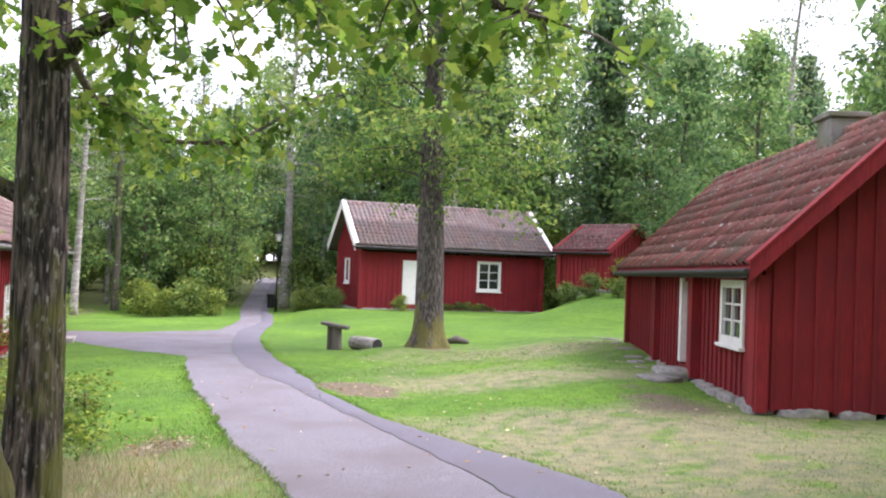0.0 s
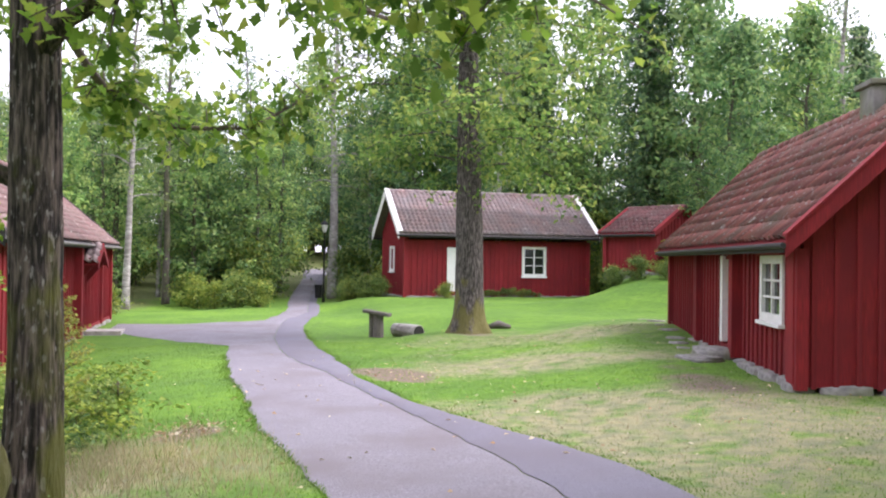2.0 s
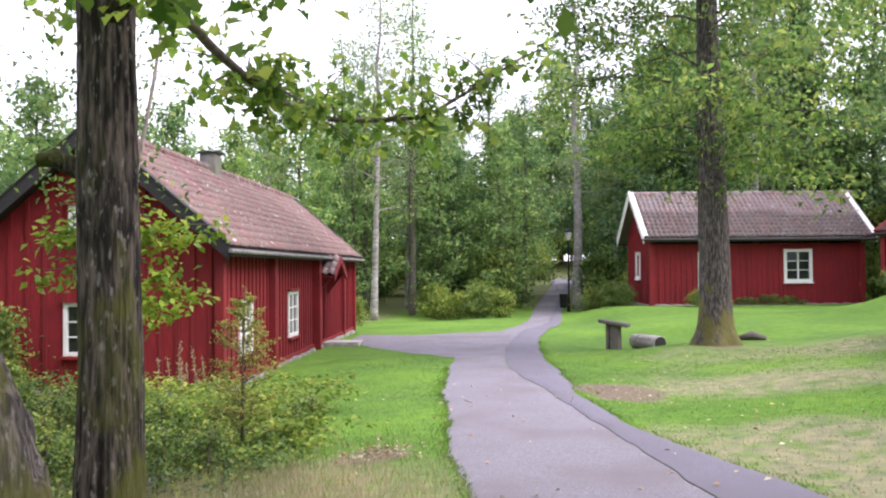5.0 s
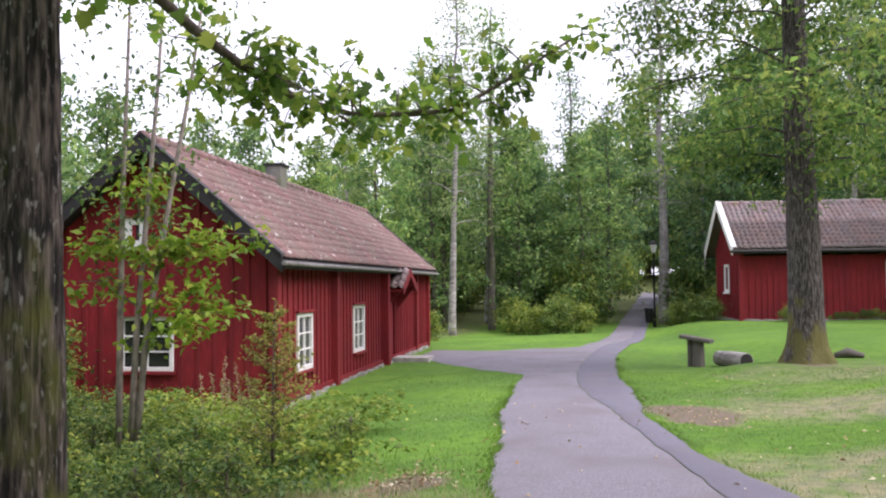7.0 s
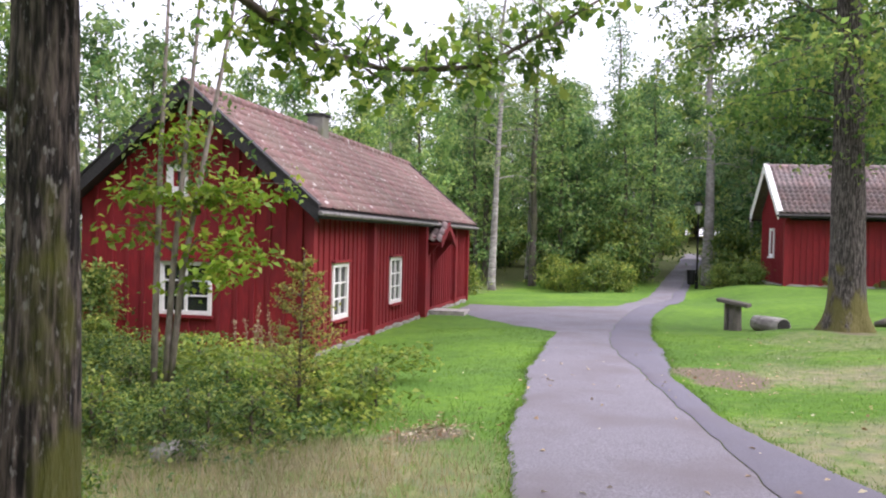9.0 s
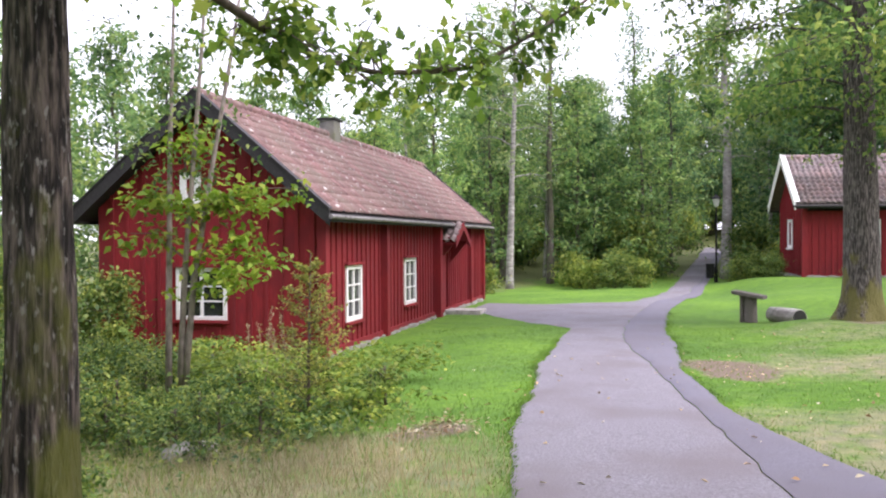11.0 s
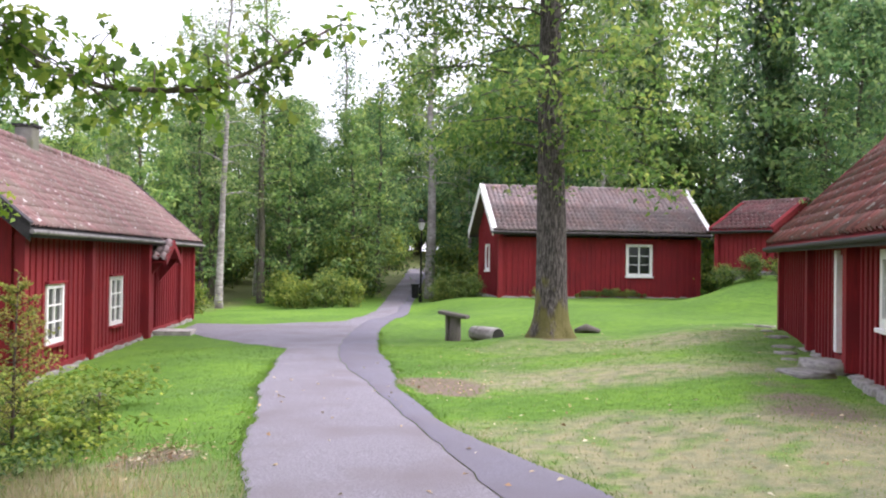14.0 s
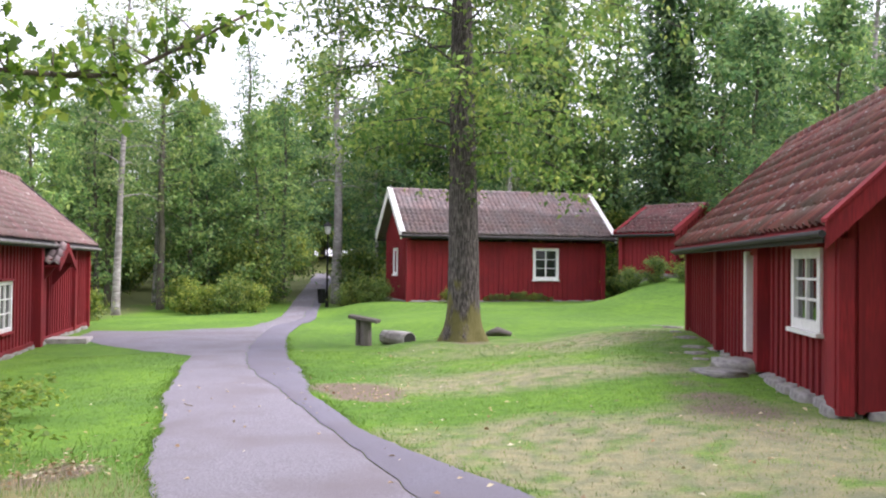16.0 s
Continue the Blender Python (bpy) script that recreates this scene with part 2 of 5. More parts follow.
# ---- mesh helpers ----
class Shape:
    def __init__(self):
        self.v, self.f = [], []

    def add(self, verts, faces):
        k = len(self.v)
        self.v += [tuple(p) for p in verts]
        self.f += [tuple(i + k for i in q) for q in faces]
        return self

    def box(self, a, b, skew=None):
        (x0, y0, z0), (x1, y1, z1) = a, b
        vs = [(x, y, z) for z in (z0, z1) for y in (y0, y1) for x in (x0, x1)]
        if skew:
            vs = [skew(p) for p in vs]
        return self.add(vs, [(0, 2, 3, 1), (4, 5, 7, 6), (0, 1, 5, 4), (2, 6, 7, 3), (0, 4, 6, 2), (1, 3, 7, 5)])

    def prism(self, outline, axis, a, b):
        """A closed outline of (p, q) pairs pushed along an axis from a to b."""
        k = len(outline)
        put = {"x": lambda p, q, s: (s, p, q), "y": lambda p, q, s: (p, s, q), "z": lambda p, q, s: (p, q, s)}[axis]
        vs = [put(p, q, a) for p, q in outline] + [put(p, q, b) for p, q in outline]
        return self.add(vs, [tuple(range(k))[::-1], tuple(range(k, 2 * k))] + [(i, (i + 1) % k, k + (i + 1) % k, k + i) for i in range(k)])

    def tube(self, points, radii, sides=8, wobble=0.0, seed=0):
        rnd = random.Random(seed)
        base = len(self.v)
        pts = [Vector(p) for p in points]
        for i, p in enumerate(pts):
            d = (pts[min(i + 1, len(pts) - 1)] - pts[max(i - 1, 0)]).normalized()
            s = d.cross(Vector((0, 0, 1)) if abs(d.z) < 0.9 else Vector((1, 0, 0))).normalized()
            t = d.cross(s)
            for k in range(sides):
                a = 2 * math.pi * k / sides
                r = radii[i] * (1 + wobble * rnd.uniform(-1, 1))
                self.v.append(tuple(p + (s * math.cos(a) + t * math.sin(a)) * r))
        for i in range(len(pts) - 1):
            for k in range(sides):
                a, b = base + i * sides + k, base + i * sides + (k + 1) % sides
                self.f.append((a, b, b + sides, a + sides))
        self.f.append(tuple(range(base, base + sides))[::-1])
        self.f.append(tuple(range(base + (len(pts) - 1) * sides, base + len(pts) * sides)))
        return self

    def mesh(self, name, mat, smooth=False, fix=True):
        me = bpy.data.meshes.new(name)
        me.from_pydata(self.v, [], self.f)
        me.materials.append(mat)
        if fix:
            bm = bmesh.new()
            bm.from_mesh(me)
            bmesh.ops.recalc_face_normals(bm, faces=bm.faces)
            bm.to_mesh(me)
            bm.free()
        if smooth:
            me.polygons.foreach_set("use_smooth", [True] * len(me.polygons))
        me.update()
        return me


def part(name, shape, mat, parent, label="", smooth=False, bevel=0.0):
    me = shape if isinstance(shape, bpy.types.Mesh) else shape.mesh(name, mat, smooth)
    ob = new(name, me)
    ob.parent = parent
    if label:
        ob["label"] = label
    if bevel:
        md = ob.modifiers.new("bevel", "BEVEL")
        md.width, md.segments, md.limit_method = bevel, 2, "ANGLE"
    return ob


def thing(name, m, label, category, group="", kind=""):
    ob = new(name)
    ob.matrix_world = m
    ob.empty_display_size = 0.2
    return tagged(ob, label, category, group, kind)


# ---- ground ----
LEVELS = [(0, 0, 0), (0.6, 8.7, 0), (-0.7, 13, -0.03), (-2.3, 17.6, -0.12), (-3.4, 23.4, -0.2), (-4, 33, -0.3), (-4.9, 44, -0.42), (-4.5, 40, -0.38), (-5.0, 46, -0.2), (-5.5, 48, 0.03), (-5.8, 50, 0.24), (-6, 52, 0.45), (-6.1, 55, 0.72), (-3, 48, 0.1), (-8.5, 47, -0.05), (-6.3, 58, 0.97), (-2, 62.5, 1.2), (4, 65, 1.5), (-12, 55, 0.5), (-9, 75, 2.2),
          (-6.4, 14.4, -0.32), (-8, 21, -0.3), (-9.4, 28.5, -0.32), (-5.7, 10, -0.2), (4.8, 10.7, 0.2), (5.2, 15, 0.27), (5.8, 20, 0.38), (1.4, 21, 0.05),
          (-0.2, 35.5, 0.22), (7.5, 37.5, 0.24), (5.5, 35.8, 0.22), (4, 34, 0.2), (6.6, 34.5, 0.3), (-0.8, 22.5, -0.22), (8.6, 33.5, 1.25), (13, 45, 2.6), (-11.4, 37, -0.45), (4, 52, 1.2), (3, 27, 0.15)]
LV = np.array(LEVELS, float)


def ground_z(x, y):
    x, y = np.asarray(x, float), np.asarray(y, float)
    d2 = (x[..., None] - LV[:, 0]) ** 2 + (y[..., None] - LV[:, 1]) ** 2 + 0.8
    w = d2 ** -2.0
    z = (w * LV[:, 2]).sum(-1) / w.sum(-1)
    return z + 0.012 * np.sin(x * 2.3 + 1.1 * np.sin(y * 1.7)) * np.cos(y * 1.9)


def gz(x, y):
    return float(ground_z(x, y))


def axis_steps(near0, near1, step, far):
    mid = list(np.arange(near0, near1, step))
    out, s, p = [], step, near1
    while p < far:
        out.append(p)
        s *= 1.35
        p += s
    low, s, p = [], step, near0 - step
    while p > -far:
        low.append(p)
        s *= 1.35
        p -= s
    return np.array(low[::-1] + mid + out)


def blob(x, y, cx, cy, rx, ry, turn=0.0):
    c, s = math.cos(radians(turn)), math.sin(radians(turn))
    u, v = (x - cx) * c + (y - cy) * s, -(x - cx) * s + (y - cy) * c
    return np.exp(-((u / rx) ** 2 + (v / ry) ** 2))


def build_ground():
    xs, ys = axis_steps(-13, 13, 0.2, 900), axis_steps(-2, 68, 0.22, 900)
    X, Y = np.meshgrid(xs, ys)
    Z = ground_z(X, Y)
    nx, ny = len(xs), len(ys)
    idx = np.arange(nx * ny).reshape(ny, nx)
    faces = np.stack([idx[:-1, :-1], idx[:-1, 1:], idx[1:, 1:], idx[1:, :-1]], -1).reshape(-1, 4)
    me = bpy.data.meshes.new("ground")
    me.from_pydata(np.stack([X, Y, Z], -1).reshape(-1, 3).tolist(), [], faces.tolist())
    me.polygons.foreach_set("use_smooth", [True] * len(me.polygons))
    dry = 0.55 * blob(X, Y, 2.7, 9.4, 2.6, 2.0, -20) + 0.42 * blob(X, Y, 2.2, 14.2, 3.0, 1.1) + 0.35 * blob(X, Y, 3.0, 19.0, 2.5, 1.3) + 0.85 * blob(X, Y, -2.7, 7.7, 1.6, 1.2) + 0.45 * blob(X, Y, 2.5, 5.0, 3, 2)
    dry += 0.2 * np.clip((X + 0.8) / 1.5, 0, 1) * np.clip((23 - Y) / 3, 0, 1) * np.clip((Y - 3) / 2, 0, 1)
    dry -= 0.75 * blob(X, Y, 2.6, 12.6, 2.6, 0.8, 12)
    soil = 0.85 * blob(X, Y, -0.1, 13.8, 0.55, 1.0, 30) + 0.75 * blob(X, Y, -2.0, 9.2, 0.38, 0.42) + 0.4 * blob(X, Y, 3.6, 15.0, 0.6, 0.35) + 0.42 * blob(X, Y, 3.9, 11.5, 0.6, 2.5, -6) + 0.4 * blob(X, Y, 1.3, 20.4, 0.9, 0.5)
    wood = np.clip((Y - 42) / 10, 0, 1) + np.clip((-X - 6.2 - 0.22 * (Y - 14)) / 2, 0, 1) * (Y < 32) + 0.7 * np.clip((-X - 9.5) / 4, 0, 1) + 0.55 * blob(X, Y, -5.3, 8.6, 1.8, 1.9) + np.clip((X - 13) / 3, 0, 1)
    for key, vals in (("dry", dry), ("soil", soil), ("wood", wood)):
        a = me.attributes.new(key, "FLOAT", "POINT")
        a.data.foreach_set("value", np.clip(vals, 0, 1).astype(np.float32).ravel())
    me.materials.append(LAWN)
    return tagged(new("ground", me), "lawn with worn dry patches between the cottages", "ground", kind="structure")


build_ground()

EDGE_L = [(8.5, -14.0), (4.4, -6.0), (1.6, 1.0), (0.5, 4.0), (-0.55, 7.2), (-1.38, 9.4), (-1.75, 11.0), (-2.5, 13.5), (-3.35, 17.2), (-3.95, 21.0), (-4.3, 24.5), (-4.45, 28.0), (-4.8, 35.0), (-6.1, 44.0), (-6.5, 52.0), (-7.0, 57.0), (-6.4, 61.0), (-3.0, 64.5), (4.0, 66.5)]
CRACK = [(10.0, -14.0), (5.9, -5.5), (2.7, 2.0), (1.75, 5.2), (0.98, 8.0), (0.55, 9.2), (-0.1, 11.0), (-0.85, 13.2), (-1.95, 16.3), (-2.5, 18.2), (-3.2, 22.0), (-3.45, 23.8), (-3.75, 27.0), (-3.9, 34.0), (-5.1, 44.0), (-5.7, 52.0), (-5.8, 56.5), (-4.8, 60.0), (-2.4, 62.6), (4.0, 64.8)]
EDGE_R = [(11.4, -14.0), (7.4, -5.0), (4.2, 2.0), (2.6, 5.8), (2.0, 7.7), (1.45, 8.75), (0.4, 10.5), (-0.2, 12.3), (-0.64, 13.5), (-1.32, 17.0), (-1.8, 18.6), (-2.52, 22.5), (-2.92, 25.0), (-3.1, 29.0), (-3.45, 34.0), (-4.75, 44.0), (-5.3, 52.0), (-5.4, 56.0), (-4.2, 59.4), (-2.0, 61.5), (4.0, 63.4)]


def along(line, count, wob=0.0, seed=0):
    p = np.array(line)
    d = np.r_[0, np.cumsum(np.hypot(*np.diff(p, axis=0).T))]
    s = np.linspace(0, 1, count) ** 1.15 * d[-1]
    q = np.stack([np.interp(s, d, p[:, 0]), np.interp(s, d, p[:, 1])], -1)
    for _ in range(3):
        q[1:-1] = 0.25 * q[:-2] + 0.5 * q[1:-1] + 0.25 * q[2:]
    rnd = np.random.RandomState(seed)
    q[:, 0] += wob * rnd.uniform(-1, 1, count)
    return q


def loft(name, left, right, lift, mat, label, category, across=8):
    s, k = Shape(), len(left)
    for a, b in zip(left, right):
        for i in range(across + 1):
            x, y = a + (b - a) * i / across
            edge = -0.02 if i in (0, across) else 0.0
            s.v.append((x, y, gz(x, y) + lift + edge))
    w = across + 1
    s.f = [(r * w + i, r * w + i + 1, (r + 1) * w + i + 1, (r + 1) * w + i) for r in range(k - 1) for i in range(across)]
    return tagged(new(name, s.mesh(name, mat, True, False)), label, category, kind="structure")


N_ROW = 320
left, mid, right = along(EDGE_L, N_ROW, 0.025, 1), along(CRACK, N_ROW, 0.03, 2), along(EDGE_R, N_ROW, 0.025, 3)
loft("path", left, mid - np.array([0.005, 0]), 0.03, ASPHALT, "old pinkish-grey asphalt footpath winding past the cottages", "path")
loft("path_strip", mid + np.array([0.005, 0]), right, 0.034, PATCHASPHALT, "newer blue-grey asphalt strip along the footpath", "path", 5)
bl, br = along([(-3.4, 18.6), (-4.2, 19.7), (-6.0, 21.8), (-7.0, 23.0), (-7.9, 24.3)], 40, 0.03, 4), along([(-4.0, 28.6), (-4.9, 27.3), (-6.5, 26.9), (-7.6, 26.9), (-8.6, 27.0)], 40, 0.03, 5)
loft("path_branch", bl, br, 0.026, ASPHALT, "asphalt forecourt leading to the cottage door", "path", 12)


# ---- cottages ----
UNIT = Shape().box((-0.5, -0.5, 0), (0.5, 0.5, 1)).mesh("batten", RED)


def pantile(wave=0.035, lip=0.024):
    s, k = Shape(), 6
    prof = [(i / k - 0.5, wave * math.sin(2 * math.pi * (i / k) - 0.6)) for i in range(k + 1)]
    for y, up in ((0.0, lip), (1.0, 0.0)):
        s.v += [(x * 1.06, y, z + up) for x, z in prof]
    s.v += [(x * 1.06, 0.0, z + lip * 0.4) for x, z in prof]
    n = k + 1
    s.f = [(i, i + 1, n + i + 1, n + i) for i in range(k)] + [(2 * n + i, 2 * n + i + 1, i + 1, i) for i in range(k)]
    return s


def window(parent, m, w, h, cols, rows, casing=0.11):
    """A window in its own plane: x across, z up, y outwards."""
    win = new("window")
    win.parent, win.matrix_local = parent, m
    fr = Shape()
    for a, b in (((-w / 2, -0.05, 0), (-w / 2 + casing, 0.035, h)), ((w / 2 - casing, -0.05, 0), (w / 2, 0.035, h)), ((-w / 2 + casing, -0.05, h - casing), (w / 2 - casing, 0.033, h)), ((-w / 2 + casing, -0.05, 0), (w / 2 - casing, 0.033, casing))):
        fr.box(a, b)
    part("window_frame", fr, WHITE, win, "white painted frame", bevel=0.006)
    part("window_sill", Shape().box((-w / 2 - 0.03, -0.02, -0.05), (w / 2 + 0.03, 0.085, -0.002)), WHITE if casing > 0.1 else RED, win, bevel=0.006)
    part("drip_board", Shape().box((-w / 2 - 0.06, -0.02, h + 0.002), (w / 2 + 0.06, 0.08, h + 0.04)), RED, win, "red drip board")
    iw, ih = w - 2 * casing, h - 2 * casing
    pw, ph = iw / cols, ih / rows
    for c in range(1, cols):
        part("mullion", Shape().box((-iw / 2 + c * pw - 0.022, -0.03, casing), (-iw / 2 + c * pw + 0.022, 0.02, casing + ih)), WHITE, win)
    for r in range(1, rows):
        for c in range(cols):
            part("glazing_bar", Shape().box((-iw / 2 + c * pw + (0.022 if c else 0), -0.03, casing + r * ph - 0.013), (-iw / 2 + (c + 1) * pw - (0.022 if c < cols - 1 else 0), 0.012, casing + r * ph + 0.013)), WHITE, win)
    for r in range(rows):
        for c in range(cols):
            x0, z0 = -iw / 2 + c * pw, casing + r * ph
            part("pane", Shape().box((x0 + 0.006, -0.022, z0 + 0.006), (x0 + pw - 0.006, -0.016, z0 + ph - 0.006)), GLASS, win)
    return win


def wall_boxes(shape, u0, u1, z0, z1, holes, put):
    """One solid panel pierced by the holes (a, b, low, high) of a wall; put turns (u, d, z) into a place."""
    us = sorted({u0, u1, *[h[0] for h in holes], *[h[1] for h in holes]})
    zs = sorted({z0, z1, *[min(max(q, z0), z1) for h in holes for q in h[2:]]})
    nu, nz = len(us), len(zs)

    def solid(i, j):
        if not (0 <= i < nu - 1 and 0 <= j < nz - 1):
            return False
        u, z = (us[i] + us[i + 1]) / 2, (zs[j] + zs[j + 1]) / 2
        return not any(h[0] < u < h[1] and h[2] < z < h[3] for h in holes)

    at = lambda i, j, d: (j * nu + i) * 2 + d
    faces = []
    for i in range(nu - 1):
        for j in range(nz - 1):
            if not solid(i, j):
                continue
            q = ((i, j), (i + 1, j), (i + 1, j + 1), (i, j + 1))
            faces += [tuple(at(*c, 0) for c in q), tuple(at(*c, 1) for c in q[::-1])]
            for k, (di, dj) in enumerate(((0, -1), (1, 0), (0, 1), (-1, 0))):
                if not solid(i + di, j + dj):
                    a, b = q[k], q[(k + 1) % 4]
                    faces.append((at(*a, 0), at(*a, 1), at(*b, 1), at(*b, 0)))
    shape.add([put((u, d, z)) for z in zs for u in us for d in (0, 0.12)], faces)


def tiled_slope(parent, house_s, u0, u1, eave, ridge, mat, tile_w, tile_l, limit, rnd):
    """Pantiles over one slope, from the eave (x, z) to the ridge (x, z), along y from u0 to u1."""
    (xe, ze), (xr, zr) = eave, ridge
    run = math.hypot(xr - xe, zr - ze)
    pitch, side = math.atan2(zr - ze, abs(xr - xe)), 1 if xr > xe else -1
    rows, cols = math.ceil(run / tile_l), round((u1 - u0) / tile_w)
    base = pantile() if mat is not TILE_A else pantile(0.022, 0.01)
    me = base.mesh("roof_tile", mat, True, False)
    spare, made = Shape(), 0
    turn = Matrix.Rotation(-side * pitch, 4, "Y")
    for r in range(rows):
        d = run * r / rows
        for c in range(cols):
            u = u0 + (c + 0.5) * (u1 - u0) / cols
            m = Matrix.Translation((xe + side * math.cos(pitch) * d, u + rnd.uniform(-0.008, 0.008), ze + math.sin(pitch) * d + 0.055 + rnd.uniform(-0.006, 0.008)))
            m = m @ turn @ Matrix.Rotation(radians(-90 if side > 0 else 90) + rnd.uniform(-0.03, 0.03), 4, "Z") @ Matrix.Diagonal(((u1 - u0) / cols, run / rows * 1.12, 1, 1))
            if made < limit:
                ob = new("roof_tile", me)
                ob.parent, ob.matrix_local = parent, m
                made += 1
            else:
                spare.add([m @ Vector(p) for p in base.v], base.f)
    if spare.v:
        tagged(part("roof_tiles", spare.mesh("roof_tiles", mat, True, False), mat, parent), kind="stuff")


def cottage(name, label, origin, yaw, s, L, W, zb, zw, roof, barge_mat, tile_mat, holes, gable_holes, batten, tile, limit, foot, barge_w=0.2):
    """A boarded cottage. The wall that is passed lies along local y at x = 0, the body towards s * x.
    roof: overhang at eave, z there, ridge z, overhangs at near and far gable."""
    rnd = random.Random(len(name) + int(L * 10))
    house = thing(name, pose(origin[0], origin[1], 0, 0, 0, yaw), label, "cottage")
    oe, ze, zr, on, of = roof
    half = W / 2
    slope = (zr - ze) / (half + oe)
    top = ze + slope * oe - 0.12
    top = min(top, zw)
    front = lambda p: (s * p[1], p[0], p[2])
    back = lambda p: (s * (W - p[1]), p[0], p[2])
    sh = Shape()
    wall_boxes(sh, 0, L, zb, top, holes, front)
    part("wall", sh, RED, house)
    sh = Shape()
    wall_boxes(sh, 0, L, zb, top, [], back)
    part("wall", sh, RED, house)
    for end, gh in ((0, gable_holes), (1, [])):
        put = (lambda p: (s * p[0], p[1], p[2])) if end == 0 else (lambda p: (s * p[0], L - p[1], p[2]))
        sh = Shape()
        wall_boxes(sh, 0.12, W - 0.12, zb, top, gh, put)
        a, b = (0.0, 0.12) if end == 0 else (L - 0.12, L)
        sh.prism([(0.0, top), (s * W, top), (s * W, ze + slope * oe - 0.09), (s * half, zr - 0.09), (0.0, ze + slope * oe - 0.09)], "y", a, b)
        part("gable_wall", sh, RED, house)
    part("inner_floor", Shape().box((min(0.12 * s, s * (W - 0.12)), 0.12, zb), (max(0.12 * s, s * (W - 0.12)), L - 0.12, zb + 0.06)), OLDWOOD, house)
    # boards: battens over the joints of the wall that is passed and of the near gable
    u = batten / 2
    while u < L:
        spans, low = [], zb - 0.02
        for h in sorted([h for h in holes if h[0] - 0.05 < u < h[1] + 0.05], key=lambda h: h[2]):
            spans.append((low, h[2] - 0.06))
            low = h[3] + 0.05
        spans.append((low, top))
        for a, b in spans:
            if b - a > 0.1:
                ob = new("batten", UNIT)
                ob.parent, ob.location, ob.scale = house, (-s * 0.014, u + rnd.uniform(-0.01, 0.01), a), (0.028, 0.06, b - a)
        u += batten * rnd.uniform(0.92, 1.08)
    for end in (0, 1):
        v = batten / 2
        while v < W:
            ridge_here = zr - 0.1 - abs(v - half) * slope
            spans, low = [], zb - 0.02
            for h in sorted([h for h in (gable_holes if end == 0 else []) if h[0] - 0.05 < v < h[1] + 0.05], key=lambda h: h[2]):
                spans.append((low, h[2] - 0.06))
                low = h[3] + 0.05
            spans.append((low, ridge_here))
            for a, b in spans:
                if b - a > 0.1:
                    ob = new("batten", UNIT)
                    ob.parent, ob.location, ob.scale = house, (s * v, -0.014 if end == 0 else L + 0.014, a), (0.06, 0.028, b - a)
            v += batten * rnd.uniform(0.92, 1.08)
    for y in (0.0, L):
        cb = Shape().box((-s * 0.035 - 0.07, y - 0.09, zb - 0.03), (-s * 0.035 + 0.07, y + 0.09, top))
        part("corner_board", cb, RED, house)
    # roof
    for k, (xe, xr) in enumerate(((-s * oe, s * half), (s * (W + oe), s * half))):
        sh = Shape()
        sh.prism([(xe, ze), (xr, zr), (xr, zr - 0.07), (xe, ze - 0.07)], "y", -on, L + of)
        lift = 0.04 if barge_mat is WHITE else 0.0
        part("roof", sh, barge_mat if barge_mat is not WHITE else OLDWOOD, house)
        tiled_slope(house, s, -on + 0.03, L + of - 0.03, (xe, ze), (xr, zr), tile_mat, tile[0], tile[1], limit if k == 0 else 0, rnd)
        for y in (-on - 0.035, L + of + 0.002):
            bb = Shape().prism([(xe, ze + 0.06 + lift), (xr, zr + 0.085 + lift), (xr, zr + 0.09 - barge_w * 1.25), (xe, ze + 0.07 - barge_w * 1.25)], "y", y, y + 0.033)
            part("bargeboard", bb, barge_mat, house)
            yy = y - 0.02 if y < 0 else y - 0.13
            vb = Shape().prism([(xe, ze + 0.1 + lift), (xr, zr + 0.125 + lift), (xr, zr + 0.09 + lift), (xe, ze + 0.065 + lift)], "y", yy, yy + 0.185)
            part("verge_board", vb, barge_mat, house)
        part("eave_board", Shape().box((xe - 0.015, -on + 0.01, ze - 0.12), (xe + 0.015, L + of - 0.01, ze - 0.01)), BLACK, house)
        g = Shape().tube([(xe - (0.05 * s if k == 0 else -0.05 * s), -on - 0.1, ze - 0.04), (xe - (0.05 * s if k == 0 else -0.05 * s), L + of + 0.05, ze - 0.06)], [0.036, 0.036], 8)
        part("gutter", g, GALV if barge_mat is BLACK else BLACK, house, "dark eaves gutter" if barge_mat is not BLACK else "pale weathered eaves gutter")
    rl = 0.4
    y = -on
    cap = Shape().tube([(0, 0, 0), (0, rl * 1.05, 0)], [0.10, 0.085], 10).mesh("ridge_tile", tile_mat, True)
    while y < L + of - 0.1:
        ob = new("ridge_tile", cap)
        ob.parent, ob.location = house, (s * half, y, zr + 0.055)
        y += rl
    # foundation stones
    y = 0.0
    while foot and y < L - 0.2:
        w = rnd.uniform(0.35, 0.8)
        d = rnd.uniform(0.05, 0.16)
        m = Matrix.Translation((-s * (d - 0.14), y + w / 2, zb - 0.17)) @ Matrix.Rotation(rnd.uniform(-0.1, 0.1), 4, "Z")
        st = new("foundation_stone", STONES[rnd.randrange(3)])
        st.parent, st.matrix_local = house, m @ Matrix.Diagonal((0.32, w, 0.42, 1))
        y += w * rnd.uniform(0.95, 1.15)
    v = 0.2
    while foot and v < W - 0.2:
        w = rnd.uniform(0.3, 0.6)
        st = new("foundation_stone", STONES[rnd.randrange(3)])
        st.parent, st.matrix_local = house, Matrix.Translation((s * (v + w / 2), 0.05, zb - 0.16)) @ Matrix.Diagonal((w, 0.3, 0.36, 1))
        v += w * rnd.uniform(1.0, 1.4)
    return house


